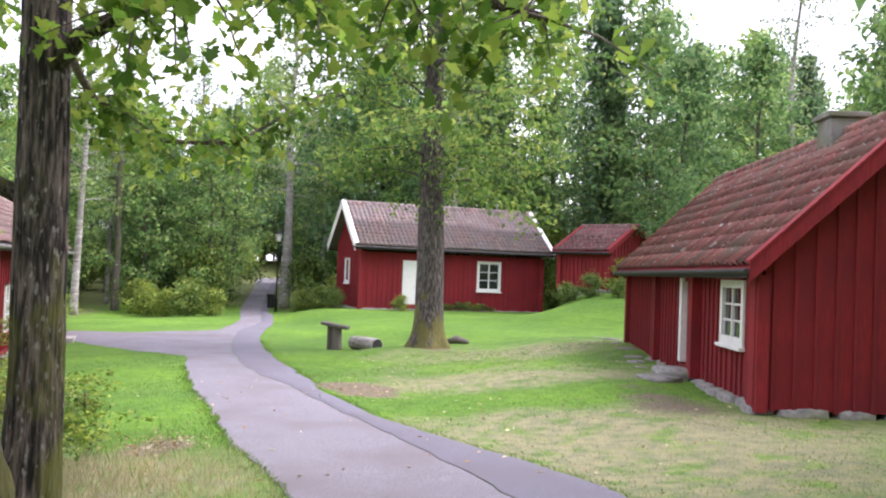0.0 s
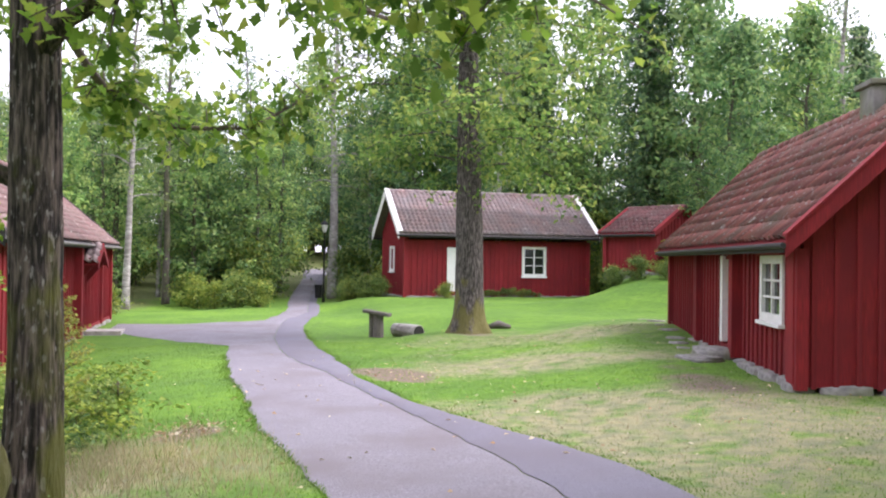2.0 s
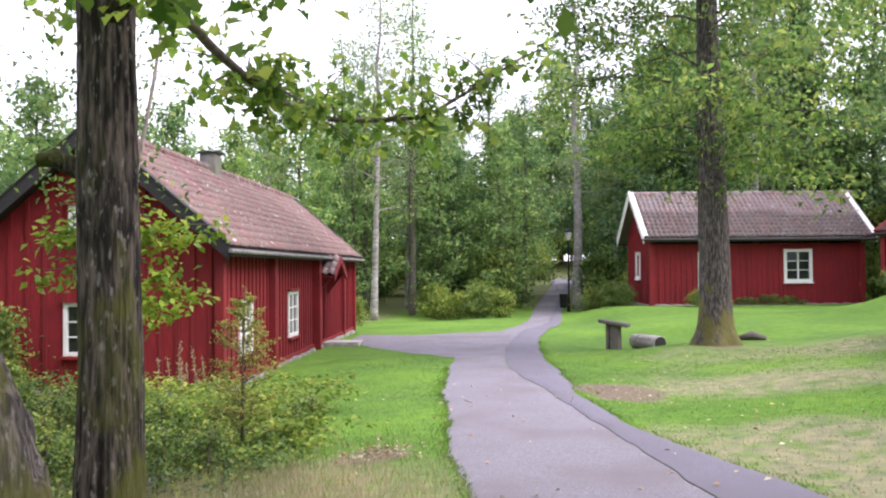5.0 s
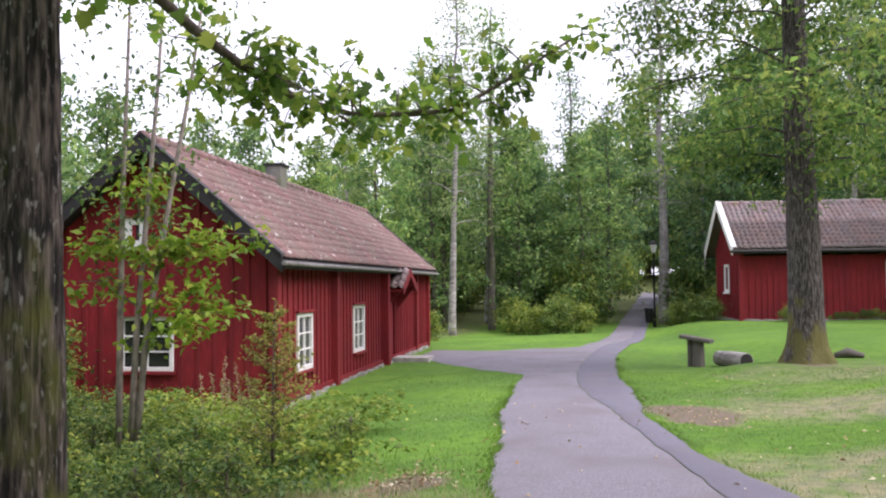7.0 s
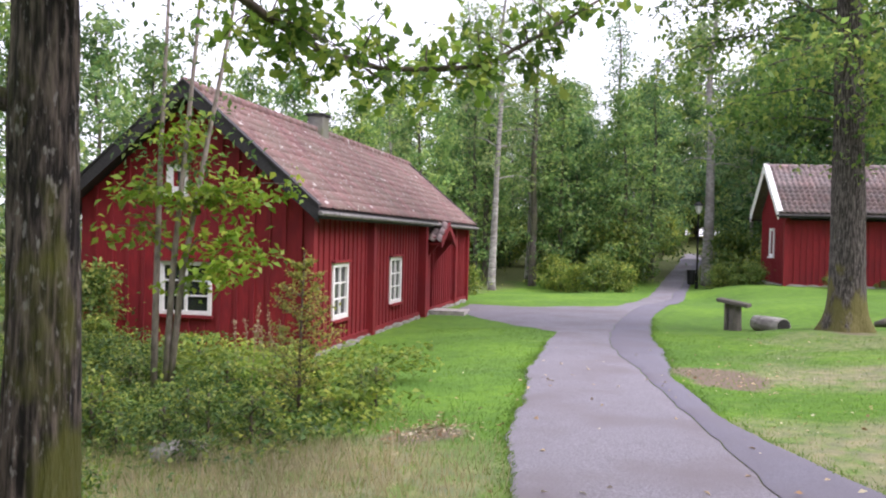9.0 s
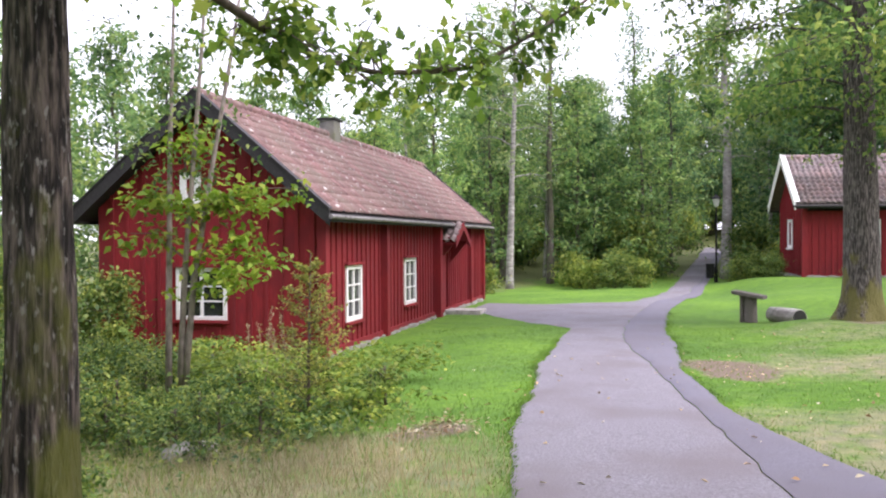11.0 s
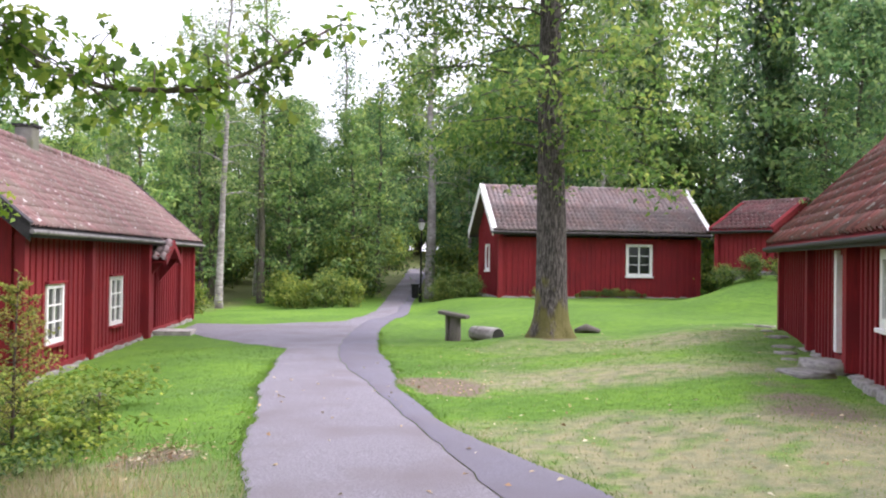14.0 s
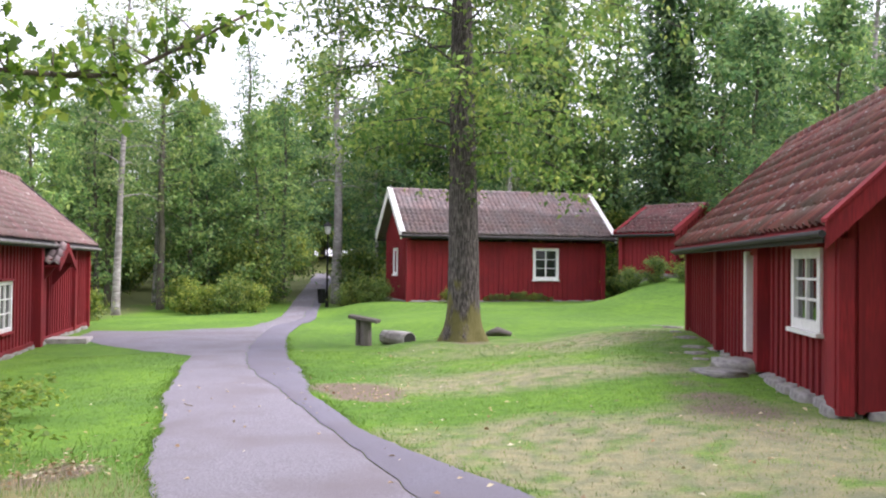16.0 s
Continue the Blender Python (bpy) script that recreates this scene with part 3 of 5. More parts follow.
def stone_mesh(seed):
    bm = bmesh.new()
    bmesh.ops.create_cube(bm, size=1.0)
    bmesh.ops.subdivide_edges(bm, edges=bm.edges[:], cuts=2, use_grid_fill=True)
    for v in bm.verts:
        n = noise.noise_vector(v.co * 1.7 + Vector((seed * 7.1, 0, 0)))
        v.co = v.co.lerp(v.co.normalized() * 0.6, 0.85 if seed > 2 else 0.45) + n * 0.09
    me = bpy.data.meshes.new("stone")
    bm.to_mesh(me)
    bm.free()
    me.materials.append(STONE)
    me.polygons.foreach_set("use_smooth", [True] * len(me.polygons))
    return me


STONES = [stone_mesh(i) for i in range(4)]

# cottage with the black bargeboards and the porch
A_W1, A_W2 = (1.15, 2.02, 0.18, 1.16), (5.02, 5.98, 0.2, 1.2)
A_DOOR = (8.3, 9.5, -0.2, 1.72)
house_a = cottage("cottage", "long red board-and-batten cottage with mossy tile roof and black bargeboards", (-6.4, 14.4), 12.0, -1, 14.4, 3.95, -0.27, 1.95,
                  (0.28, 2.0, 3.9, 0.38, 0.3), BLACK, TILE_A, [A_W1, A_W2, A_DOOR], [(1.62, 2.52, 0.3, 1.16)], 0.27, (0.19, 0.26), 0, True, 0.2)


def wall_window(house, s, hole, cols, rows, casing=0.11):
    a, b, z0, z1 = hole
    # outward is -s along local x
    m = Matrix.Translation((0, (a + b) / 2, z0)) @ Matrix(((0, -s, 0, 0), (s, 0, 0, 0), (0, 0, 1, 0), (0, 0, 0, 1)))
    return window(house, m, b - a, z1 - z0, cols, rows, casing)


def gable_window(house, s, hole, cols, rows, casing=0.11):
    a, b, z0, z1 = hole
    m = Matrix.Translation((s * (a + b) / 2, 0, z0)) @ Matrix(((-1, 0, 0, 0), (0, -1, 0, 0), (0, 0, 1, 0), (0, 0, 0, 1)))
    return window(house, m, b - a, z1 - z0, cols, rows, casing)


wall_window(house_a, -1, A_W1, 2, 3, 0.08)
wall_window(house_a, -1, A_W2, 2, 3, 0.08)
gable_window(house_a, -1, (1.62, 2.52, 0.3, 1.16), 2, 3, 0.065)
gable_window(house_a, -1, (2.06, 2.42, 2.25, 2.72), 1, 1).location.y = -0.03
for u, w, d in ((3.36, 0.2, 0.15), (7.85, 0.25, 0.2), (12.3, 0.16, 0.1)):
    part("cover_board", Shape().box((0.0, u - w / 2, -0.29), (d, u + w / 2, 1.9)), RED, house_a)
part("base_board", Shape().box((0.0, 0.05, -0.3), (0.06, 14.35, -0.16)), RED, house_a, "weathered red base board")
part("door", Shape().box((-0.1, 8.35, -0.2), (-0.05, 9.45, 1.7)), RED, house_a, "red plank door in the shade of the porch", bevel=0.005)
porch = new("porch")
porch.parent = house_a
for y in (8.1, 9.7):
    pr = Shape().prism([(0.0, 0.95), (0.45, 1.5), (0.45, 1.64), (0.0, 1.64)], "y", y - 0.04, y + 0.04)
    part("bracket", pr, RED, porch)
for k, (ya, yb) in enumerate(((7.95, 8.9), (9.85, 8.9))):
    y0, y1 = ya, yb
    sl = Shape().add([(0, y0, 1.5), (0.5, y0, 1.5), (0.5, y1, 1.95), (0, y1, 1.95), (0, y0, 1.45), (0.5, y0, 1.45), (0.5, y1, 1.9), (0, y1, 1.9)], [(0, 1, 2, 3), (7, 6, 5, 4), (0, 4, 5, 1), (1, 5, 6, 2), (2, 6, 7, 3), (3, 7, 4, 0)])
    part("porch_roof", sl, RED, porch)
    fb = Shape().add([(0.5, y0, 1.56), (0.54, y0, 1.56), (0.54, y1, 2.01), (0.5, y1, 2.01), (0.5, y0, 1.38), (0.54, y0, 1.38), (0.54, y1, 1.83), (0.5, y1, 1.83)], [(0, 1, 2, 3), (7, 6, 5, 4), (0, 4, 5, 1), (1, 5, 6, 2), (2, 6, 7, 3), (3, 7, 4, 0)])
    part("bargeboard", fb, RED, porch)
pt = pantile().mesh("porch_tile", TILE_B, True, False)
for k in (0, 1):
    for r in range(3):
        for c in range(3):
            sd = 1 if k == 0 else -1
            ob = new("roof_tile", pt)
            ob.parent = porch
            y = (7.9 if k == 0 else 9.9) + sd * r * 0.32
            ob.matrix_local = Matrix.Translation((0.08 + c * 0.18, y, 1.55 + 0.152 * r)) @ Matrix.Rotation(sd * radians(25.5), 4, "X") @ Matrix.Rotation(0 if k == 0 else math.pi, 4, "Z") @ Matrix.Diagonal((0.18, 0.4, 1, 1))
chim = Shape().box((-2.13, 5.7, 3.6), (-1.77, 6.15, 4.28))
part("chimney", chim, STONE, house_a, "grey rendered chimney", bevel=0.02)
part("chimney_cap", Shape().box((-2.17, 5.66, 4.282), (-1.73, 6.19, 4.33)), BLACK, house_a)

# cottage at the lawn's edge, nearest to the path
C_W, C_D = (0.76, 1.84, 0.95, 1.83), (3.35, 4.25, 0.42, 1.78)
house_c = cottage("cottage", "small red boarded cottage with red pantile roof on grey footing stones", (4.8, 10.7), -6.2, 1, 9.1, 3.75, 0.27, 1.9,
                  (0.3, 1.97, 4.0, 0.3, 0.1), RED, TILE_C, [C_W, C_D], [], 0.24, (0.225, 0.34), 300, True, 0.2)
wall_window(house_c, 1, C_W, 2, 3)
part("door", Shape().box((0.06, 3.4, 0.42), (0.11, 4.2, 1.76)), RED, house_c, "red plank door standing in its frame", bevel=0.005)
part("door_jamb", Shape().box((-0.05, 4.08, 0.45), (0.05, 4.25, 1.84)), WHITE, house_c, "white painted door jamb")
for u, w, d in ((3.05, 0.22, 0.16), (6.0, 0.16, 0.12), (0.12, 0.26, 0.12)):
    part("cover_board", Shape().box((-d, u - w / 2, 0.3), (0.0, u + w / 2, 1.9)), RED, house_c)
part("chimney", Shape().box((1.62, 2.25, 3.7), (2.12, 2.8, 4.28)), STONE, house_c, "dark stone chimney", bevel=0.02)
part("chimney_cap", Shape().box((1.56, 2.19, 4.282), (2.18, 2.86, 4.36)), STONE, house_c, bevel=0.015)

# cottage with white bargeboards
B_W, B_D = (4.9, 5.96, 1.06, 2.29), (1.7, 2.5, 0.45, 2.23)
ca, sa = math.cos(radians(15)), math.sin(radians(15))
house_b = cottage("cottage", "red wooden cottage with white bargeboards and greyed tile roof", (-0.57 + 0.35 * ca - 0.42 * sa, 35.32 + 0.35 * sa + 0.42 * ca), 15 - 90, -1, 7.8, 4.1, 0.24, 2.5,
                  (0.42, 2.69, 4.47, 0.36, 0.36), WHITE, TILE_B, [B_W, B_D], [], 0.2, (0.19, 0.27), 300, True, 0.2)
wall_window(house_b, -1, B_W, 2, 3)
part("door", Shape().box((-0.06, 1.72, 0.45), (0.0, 2.48, 2.2)), WHITE, house_b, "white painted door", bevel=0.006)
gable_window(house_b, -1, (1.75, 2.5, 1.2, 2.25), 1, 1).location.y = -0.03

# small shed up the slope
house_d = cottage("shed", "low red shed with dark red tiles on corner stones", (7.62, 36.0), -142, -1, 2.45, 3.0, 1.34, 2.7,
                  (0.3, 2.8, 3.83, 0.15, 0.15), RED, TILE_D, [], [], 0.2, (0.2, 0.28), 60, True, 0.14)
tagged(house_d, category="shed")


# ---- trees and plants ----
def leaves(name, centres, per, spread, size, mat, seed, droop=0.35, lobed=False, flat=0.6):
    """Many small leaves round the given centres, as one mesh."""
    rs = np.random.RandomState(seed)
    c = np.repeat(np.asarray(centres, float), per, 0)
    k = len(c)
    sp = np.asarray(spread, float) * np.ones(3)
    c = c + rs.normal(0, 1, (k, 3)) * sp * (0.55 + 0.45 * rs.rand(k, 1))
    a = rs.uniform(0, 2 * np.pi, k)
    tilt = rs.normal(-droop, flat, k)
    d = np.stack([np.cos(a) * np.cos(tilt), np.sin(a) * np.cos(tilt), np.sin(tilt)], -1)
    side = np.cross(d, np.stack([rs.normal(0, 0.5, k), rs.normal(0, 0.5, k), np.ones(k)], -1))
    side /= np.linalg.norm(side, axis=1, keepdims=True) + 1e-9
    up = np.cross(side, d)
    s = (size * rs.uniform(0.6, 1.25, k))[:, None]
    if lobed:
        out = [(0, 0), (0.2, 0.15), (0.32, 0.12), (0.45, 0.33), (0.56, 0.22), (0.72, 0.38), (0.82, 0.2), (1, 0.0), (0.82, -0.2), (0.72, -0.38), (0.56, -0.22), (0.45, -0.33), (0.32, -0.12), (0.2, -0.15)]
    else:
        out = [(0, 0), (0.45, 0.28), (1, 0), (0.45, -0.28)]
    v = np.stack([c + s * (p * d + q * side + (0.5 * abs(q) - 0.12 * p * p) * up) for p, q in out], 1).reshape(-1, 3)
    n = len(out)
    me = bpy.data.meshes.new(name)
    me.vertices.add(len(v))
    me.vertices.foreach_set("co", v.astype(np.float32).ravel())
    me.loops.add(k * n)
    me.loops.foreach_set("vertex_index", np.arange(k * n, dtype=np.int32))
    me.polygons.add(k)
    me.polygons.foreach_set("loop_start", np.arange(0, k * n, n, dtype=np.int32))
    me.update(calc_edges=True)
    me.validate()
    me.materials.append(mat)
    return me


def furrowed(points, radii, sides, step, depth, seed, roots=0.0):
    """A trunk along the points with upright furrows in its bark and, with roots, buttresses at the foot."""
    p, r = np.array(points, float), np.array(radii, float)
    zs = np.arange(p[0, 2], p[-1, 2], step)
    out = Shape()
    for z in zs:
        cx, cy, rad = np.interp(z, p[:, 2], p[:, 0]), np.interp(z, p[:, 2], p[:, 1]), np.interp(z, p[:, 2], r)
        for k in range(sides):
            a = 2 * math.pi * k / sides
            c, q = math.cos(a), math.sin(a)
            f = 1 - abs(noise.noise(Vector((c * 9, q * 9, z * 2.2 + seed)))) * 2
            g = noise.noise(Vector((c * 1.4, q * 1.4, z * 0.9 + seed * 3)))
            root = roots * max(0.0, 1 - max(z, 0) / 0.8) ** 2 * (0.5 + 0.5 * math.sin(a * 5 + seed))
            d = rad * (1 + 0.09 * g + root) + depth * f
            out.v.append((cx + c * d, cy + q * d, z))
    n = len(zs)
    out.f = [(i * sides + k, i * sides + (k + 1) % sides, (i + 1) * sides + (k + 1) % sides, (i + 1) * sides + k) for i in range(n - 1) for k in range(sides)]
    out.f.append(tuple(range((n - 1) * sides, n * sides)))
    return out


def limb_points(rnd, start, azim, length, rise, droop, steps=6):
    p, out = Vector(start), [Vector(start)]
    a = azim
    for i in range(steps):
        f = i / steps
        a += rnd.uniform(-0.25, 0.25)
        d = Vector((math.cos(a), math.sin(a), rise - droop * f + rnd.uniform(-0.15, 0.15))).normalized()
        p = p + d * (length / steps)
        out.append(p.copy())
    return out


def grow(seed, height, radius, low, reach, limbs, per, leaf, bark, leaf_mat, lean=0.02, rise=0.5, droop=0.5, flare=1.5, spread=0.45, top=0.35, lobed=False, limb=0.28):
    """Trunk with limbs, and a crown of leaves on the limbs' outer parts, as two meshes."""
    rnd = random.Random(seed)
    pts, rad = [], []
    for i in range(11):
        f = i / 10
        pts.append((lean * height * f + rnd.uniform(-1, 1) * 0.012 * height * f, rnd.uniform(-1, 1) * 0.012 * height * f, height * f * 0.96 - (0.25 if i == 0 else 0)))
        rad.append(max(0.02, radius * (1 - 0.85 * f) * (flare if i == 0 else (1.02 if i == 1 else 1))))
    pts.insert(1, (pts[0][0], pts[0][1], 0.35))
    rad.insert(1, radius * (1 + (flare - 1) * 0.35))
    wood = Shape().tube(pts, rad, 10, 0.06, seed)
    centres = []
    for j in range(limbs):
        f = low + (0.97 - low) * (j + rnd.random()) / limbs
        q = f * 10
        i = min(int(q), 9)
        at = Vector(pts[i + 1]).lerp(Vector(pts[min(i + 2, 11)]), q - int(q))
        g = (f - low) / (1 - low)
        length = reach * (0.55 + 0.45 * math.sin(math.pi * min(1, g * 0.9 + 0.15))) * (1 - (1 - top) * g ** 2) * rnd.uniform(0.65, 1.15)
        line = limb_points(rnd, at, j * 2.4 + rnd.uniform(-0.5, 0.5), length, rise * rnd.uniform(0.5, 1.4), droop)
        r0 = max(0.012, radius * limb * (1 - 0.6 * f))
        wood.tube(line, [r0 * (1 - 0.13 * k) for k in range(len(line))], 5)
        for k in range(2, len(line)):
            centres.append(line[k])
            if rnd.random() < 0.8:
                tw = line[k] + Vector((rnd.uniform(-1, 1), rnd.uniform(-1, 1), rnd.uniform(-0.4, 0.5))) * length * 0.28
                wood.tube([line[k], tw], [r0 * 0.35, r0 * 0.15], 4)
                centres.append(tw)
    return wood.mesh("trunk", bark, True, False), leaves("crown", centres, per, (spread, spread, spread * 0.7), leaf, leaf_mat, seed, lobed=lobed)


def spruce(seed, height, radius, reach, leaf_mat=None):
    rnd = random.Random(seed)
    wood = Shape().tube([(0, 0, -0.3), (0, 0, height * 0.5), (0, 0, height)], [radius, radius * 0.6, 0.02], 8)
    cs = []
    tiers = int(height * 2.2)
    for i in range(tiers):
        f = 0.08 + 0.92 * i / tiers
        for j in range(7):
            a, ln = j * 0.9 + i * 1.3 + rnd.uniform(-0.3, 0.3), reach * (1 - f) ** 0.8 * rnd.uniform(0.7, 1.15) + 0.15
            end = Vector((math.cos(a) * ln, math.sin(a) * ln, f * height - 0.3 * ln))
            wood.tube([(0, 0, f * height), end], [0.025, 0.008], 3)
            for k in range(1, 6):
                cs.append(Vector((0, 0, f * height)).lerp(end, k / 5))
    return wood.mesh("trunk", GREYBARK, True, False), leaves("crown", cs, 7, (0.22, 0.22, 0.13), 0.3, leaf_mat or NEEDLE, seed, 0.5)


def plant(name, meshes, x, y, scale, turn, label, category, group="", names=("trunk", "crown"), sink=0.0):
    ob = thing(name, Matrix.Translation((x, y, gz(x, y) - sink)) @ Matrix.Rotation(turn, 4, "Z") @ Matrix.Diagonal((scale, scale, scale, 1)), label, category, group)
    for nm, me in zip(names, meshes):
        part(nm, me, None, ob)
    return ob


rnd = random.Random(11)
BROAD = [grow(20 + i, 11.0, 0.13, 0.06, 3.1, 34, 15, 0.26, GREYBARK, FARLEAF, 0.02, 0.5, 0.5, 1.3, 0.38) for i in range(4)]
BIRCHES = [grow(40 + i, 15.0, 0.15, 0.3, 1.9, 30, 11, 0.15, BIRCHBARK, BIRCHLEAF, 0.02, 0.55, 1.1, 1.3, 0.42) for i in range(3)]
SPRUCES = [spruce(60 + i, 15.0, 0.17, 2.6) for i in range(2)]
BUSHES = [grow(80 + i, 1.5, 0.03, 0.05, 0.95, 14, 20, 0.11, TWIG, SHRUBLEAF, 0.02, 0.9, 0.5, 1.0, 0.2) for i in range(3)]
WOOD = {"broad": (BROAD, "leafy deciduous tree, in the wood behind the cottages or added out of view for shade", "broadleaf tree"), "birch": (BIRCHES, "slender white-barked birch at the wood's edge", "birch tree"),
        "spruce": (SPRUCES, "dark green spruce in the wood behind the cottages", "spruce tree")}


def put_tree(kind, x, y, h):
    ms, label, category = WOOD[kind]
    base = {"broad": 11.0, "birch": 15.0, "spruce": 15.0}[kind]
    plant({"broad": "broadleaf_tree", "birch": "birch_tree", "spruce": "spruce_tree"}[kind], ms[rnd.randrange(len(ms))], x, y, h / base, rnd.uniform(0, 6.28), label, category, "trees of the wood")


def path_mid(y):
    return float(np.interp(y, [35, 44, 52, 58], [-4.1, -5.4, -5.9, -6.1]))


# wood: heights grow from the gap over the path towards the slope on the other side
for row, (y0, gap) in enumerate(((42.5, 2.6), (47, 2.9), (53, 3.4), (61, 4.2), (71, 5.5))):
    x = -36 - row * 4
    while x < 34 + row * 3:
        px, py = x + rnd.uniform(-0.9, 0.9), y0 + rnd.uniform(-1.6, 1.6)
        x += gap
        path_x = path_mid(py)
        if (abs(px - path_x) < 2.0 and py < 58) or (58 <= py < 68 and -8.5 < px < 7) or (py < 44 and -3.5 < px < 10.5):
            continue
        bear = px / py
        if bear > 0.05:
            h = rnd.uniform(7.5, 17) * (0.83 + 0.1 * row)
            if row in (1, 2, 3) and rnd.random() < 0.42:
                continue
            kind = rnd.choice(["spruce", "broad", "broad", "birch"])
        elif bear > -0.12:
            h, kind = rnd.uniform(10.5, 14) * (0.85 + 0.09 * row), rnd.choice(["broad", "broad", "birch"])
        else:
            h, kind = rnd.uniform(8.0, 11.0) * (0.85 + 0.1 * row), rnd.choice(["broad", "broad", "broad", "birch"])
        put_tree(kind, px, py, h)
for x, y, h, kind in ((12.5, 36, 11, "broad"), (13.5, 31, 10, "broad"), (15.5, 25, 11, "broad"), (16, 17, 10, "broad"), (18, 30, 13, "spruce"), (4.5, 48, 15, "broad"), (7.2, 50, 16, "birch"), (1.6, 50, 15, "broad"), (9.5, 47.5, 15, "broad"), (-0.5, 47, 13, "broad"), (17, 36, 17, "birch"), (21, 22, 15, "birch"),
                      (10.9, 42.5, 15, "spruce"), (6.2, 46.5, 14, "spruce"), (2.4, 44, 11, "broad"), (12.5, 40, 13, "broad"), (-13.5, 34, 9.5, "broad"), (-14.5, 24, 7, "broad"), (-15, 17, 6.5, "broad"), (-16, 29, 8, "broad"), (-13.5, 40, 10, "broad"), (-10, 41.5, 9.5, "broad"), (-18, 12, 6.5, "broad"), (-17, 38, 10, "birch"), (-7.2, 42, 9, "broad"), (-14, 9, 5.5, "broad"), (-11.6, 11.6, 4.6, "broad"), (-12.6, 14.2, 6.2, "broad"), (-17, 13.5, 8, "broad"), (-20, 17, 9, "broad"), (-13, 18.5, 6.5, "broad"), (-19, 9, 8, "broad"), (-22, 12.5, 10, "broad"), (-17, 21, 8, "broad")):
    put_tree(kind, x, y, h)
for x, y, h in ((-11.6, 37.0, 15.5), (3.8, 41.5, 15.0)):
    put_tree("birch", x, y, h)
plant("birch_tree", grow(48, 18.0, 0.25, 0.3, 2.2, 34, 12, 0.16, BIRCHBARK, BIRCHLEAF, 0.0, 0.55, 1.1, 1.2, 0.45), -4.12, 45.2, 1.0, 0.5, "thick pale-barked birch beside the lamp post", "birch tree", "trees of the wood")
DARKTRUNK = grow(49, 15.0, 0.17, 0.3, 2.0, 28, 12, 0.18, GREYBARK, FARLEAF, 0.01, 0.5, 0.8, 1.2, 0.45)
for x, y, h in ((-10.9, 40.2, 15.0), (-13.4, 41.0, 13.0), (-6.9, 46.5, 11.0), (-15.5, 44.0, 14.0), (-9.2, 49.5, 14.0)):
    plant("broadleaf_tree", DARKTRUNK, x, y, h / 15.0, x, "slender dark-trunked tree in the wood behind the cottages", "broadleaf tree", "trees of the wood")
plant("yellow_shrub", grow(95, 3.2, 0.05, 0.35, 1.3, 12, 16, 0.2, TWIG, YELLOWLEAF, 0.05, 0.6, 0.4, 1.0, 0.3), 5.9, 41.0, 1.25, 0.4, "small tree with yellow autumn leaves", "tree")
for k in range(38):
    x, y = rnd.uniform(-26, 22), rnd.uniform(45, 62)
    if abs(x - path_mid(y)) > 2.4 and not (57 < y < 68 and -8.5 < x < 7):
        put_tree("broad", x, y, rnd.uniform(4.5, 7.5))
for k in range(20):
    put_tree("broad", -19 + k * 0.9, 72 + rnd.uniform(-3, 8), rnd.uniform(7, 13))
for k in range(32):
    plant("undergrowth_bush", BUSHES[k % 3], -16 + k * 0.5, 68.5 + rnd.uniform(-0.5, 5), rnd.uniform(1.8, 3.4), k, "green bush in the undergrowth of the wood", "bush", "undergrowth bushes")
# unseen trees beside and behind the camera, added to shade the gables and foreground
for x, y, h in ((-9, -8, 11), (8, -7, 12), (-16, 1, 9), (12, 1, 12), (14, 7, 12), (7.8, 4.6, 9), (11, 5, 12), (9, -1, 13), (3.5, -9, 13), (-3, -9, 13), (-6.5, -4.5, 11), (-12, -3, 12), (-10, 3, 8), (6.0, 3.6, 9.5), (6.9, 7.2, 7), (-8.6, 4.8, 9), (-6.4, 0.5, 10), (14, -5, 15), (0, -13, 15), (-7, -13, 15), (7, -13, 15)):
    put_tree("broad", x, y, h)
for k in range(110):
    x, y = rnd.uniform(-24, 18), rnd.uniform(40, 66)
    if abs(x - path_mid(y)) < 1.9 or (57 < y < 67 and -7.5 < x < 6) or (-2.2 < x < 9.5 and y < 43):
        continue
    plant("undergrowth_bush", BUSHES[rnd.randrange(3)], x, y, rnd.uniform(0.9, 1.9), rnd.uniform(0, 6.28), "green bush in the undergrowth of the wood", "bush", "undergrowth bushes")
for x, y, sc in ((-7.9, 36.4, 0.85), (-7.0, 36.0, 1.0), (-6.1, 36.4, 0.85), (-8.8, 37.4, 0.9), (-7.4, 38.6, 1.2), (-9.6, 39, 1.1), (-2.7, 37.2, 0.7), (-1.9, 36.6, 0.7), (-1.3, 36.0, 0.6), (-2.6, 39.5, 1.0), (-1.2, 40.5, 1.3),
                 (1.25, 35.3, 0.5), (7.2, 32.6, 0.6), (8.0, 32.2, 0.65), (8.9, 31.8, 0.5), (9.6, 33.6, 1.0), (8.2, 39.5, 1.3), (10.0, 37.5, 1.4), (-10.5, 31.5, 0.8), (-12.6, 30.5, 1.1), (11.8, 29, 1.3), (12, 33, 1.4)):
    plant("bush", BUSHES[rnd.randrange(3)], x, y, sc, rnd.uniform(0, 6.28), "rounded green bush beside the lawn", "bush", "bushes round the lawn", sink=0.3 * sc)
for k in range(13):
    u = 2.9 + k * 0.22
    x, y = -0.57 + (0.35 + u) * ca - 0.1 * sa, 35.32 + (0.35 + u) * sa + 0.1 * ca
    plant("wall_plant", BUSHES[k % 3], x, y, rnd.uniform(0.12, 0.24), k, "low plant growing along the cottage wall", "plant", "plants along the wall")

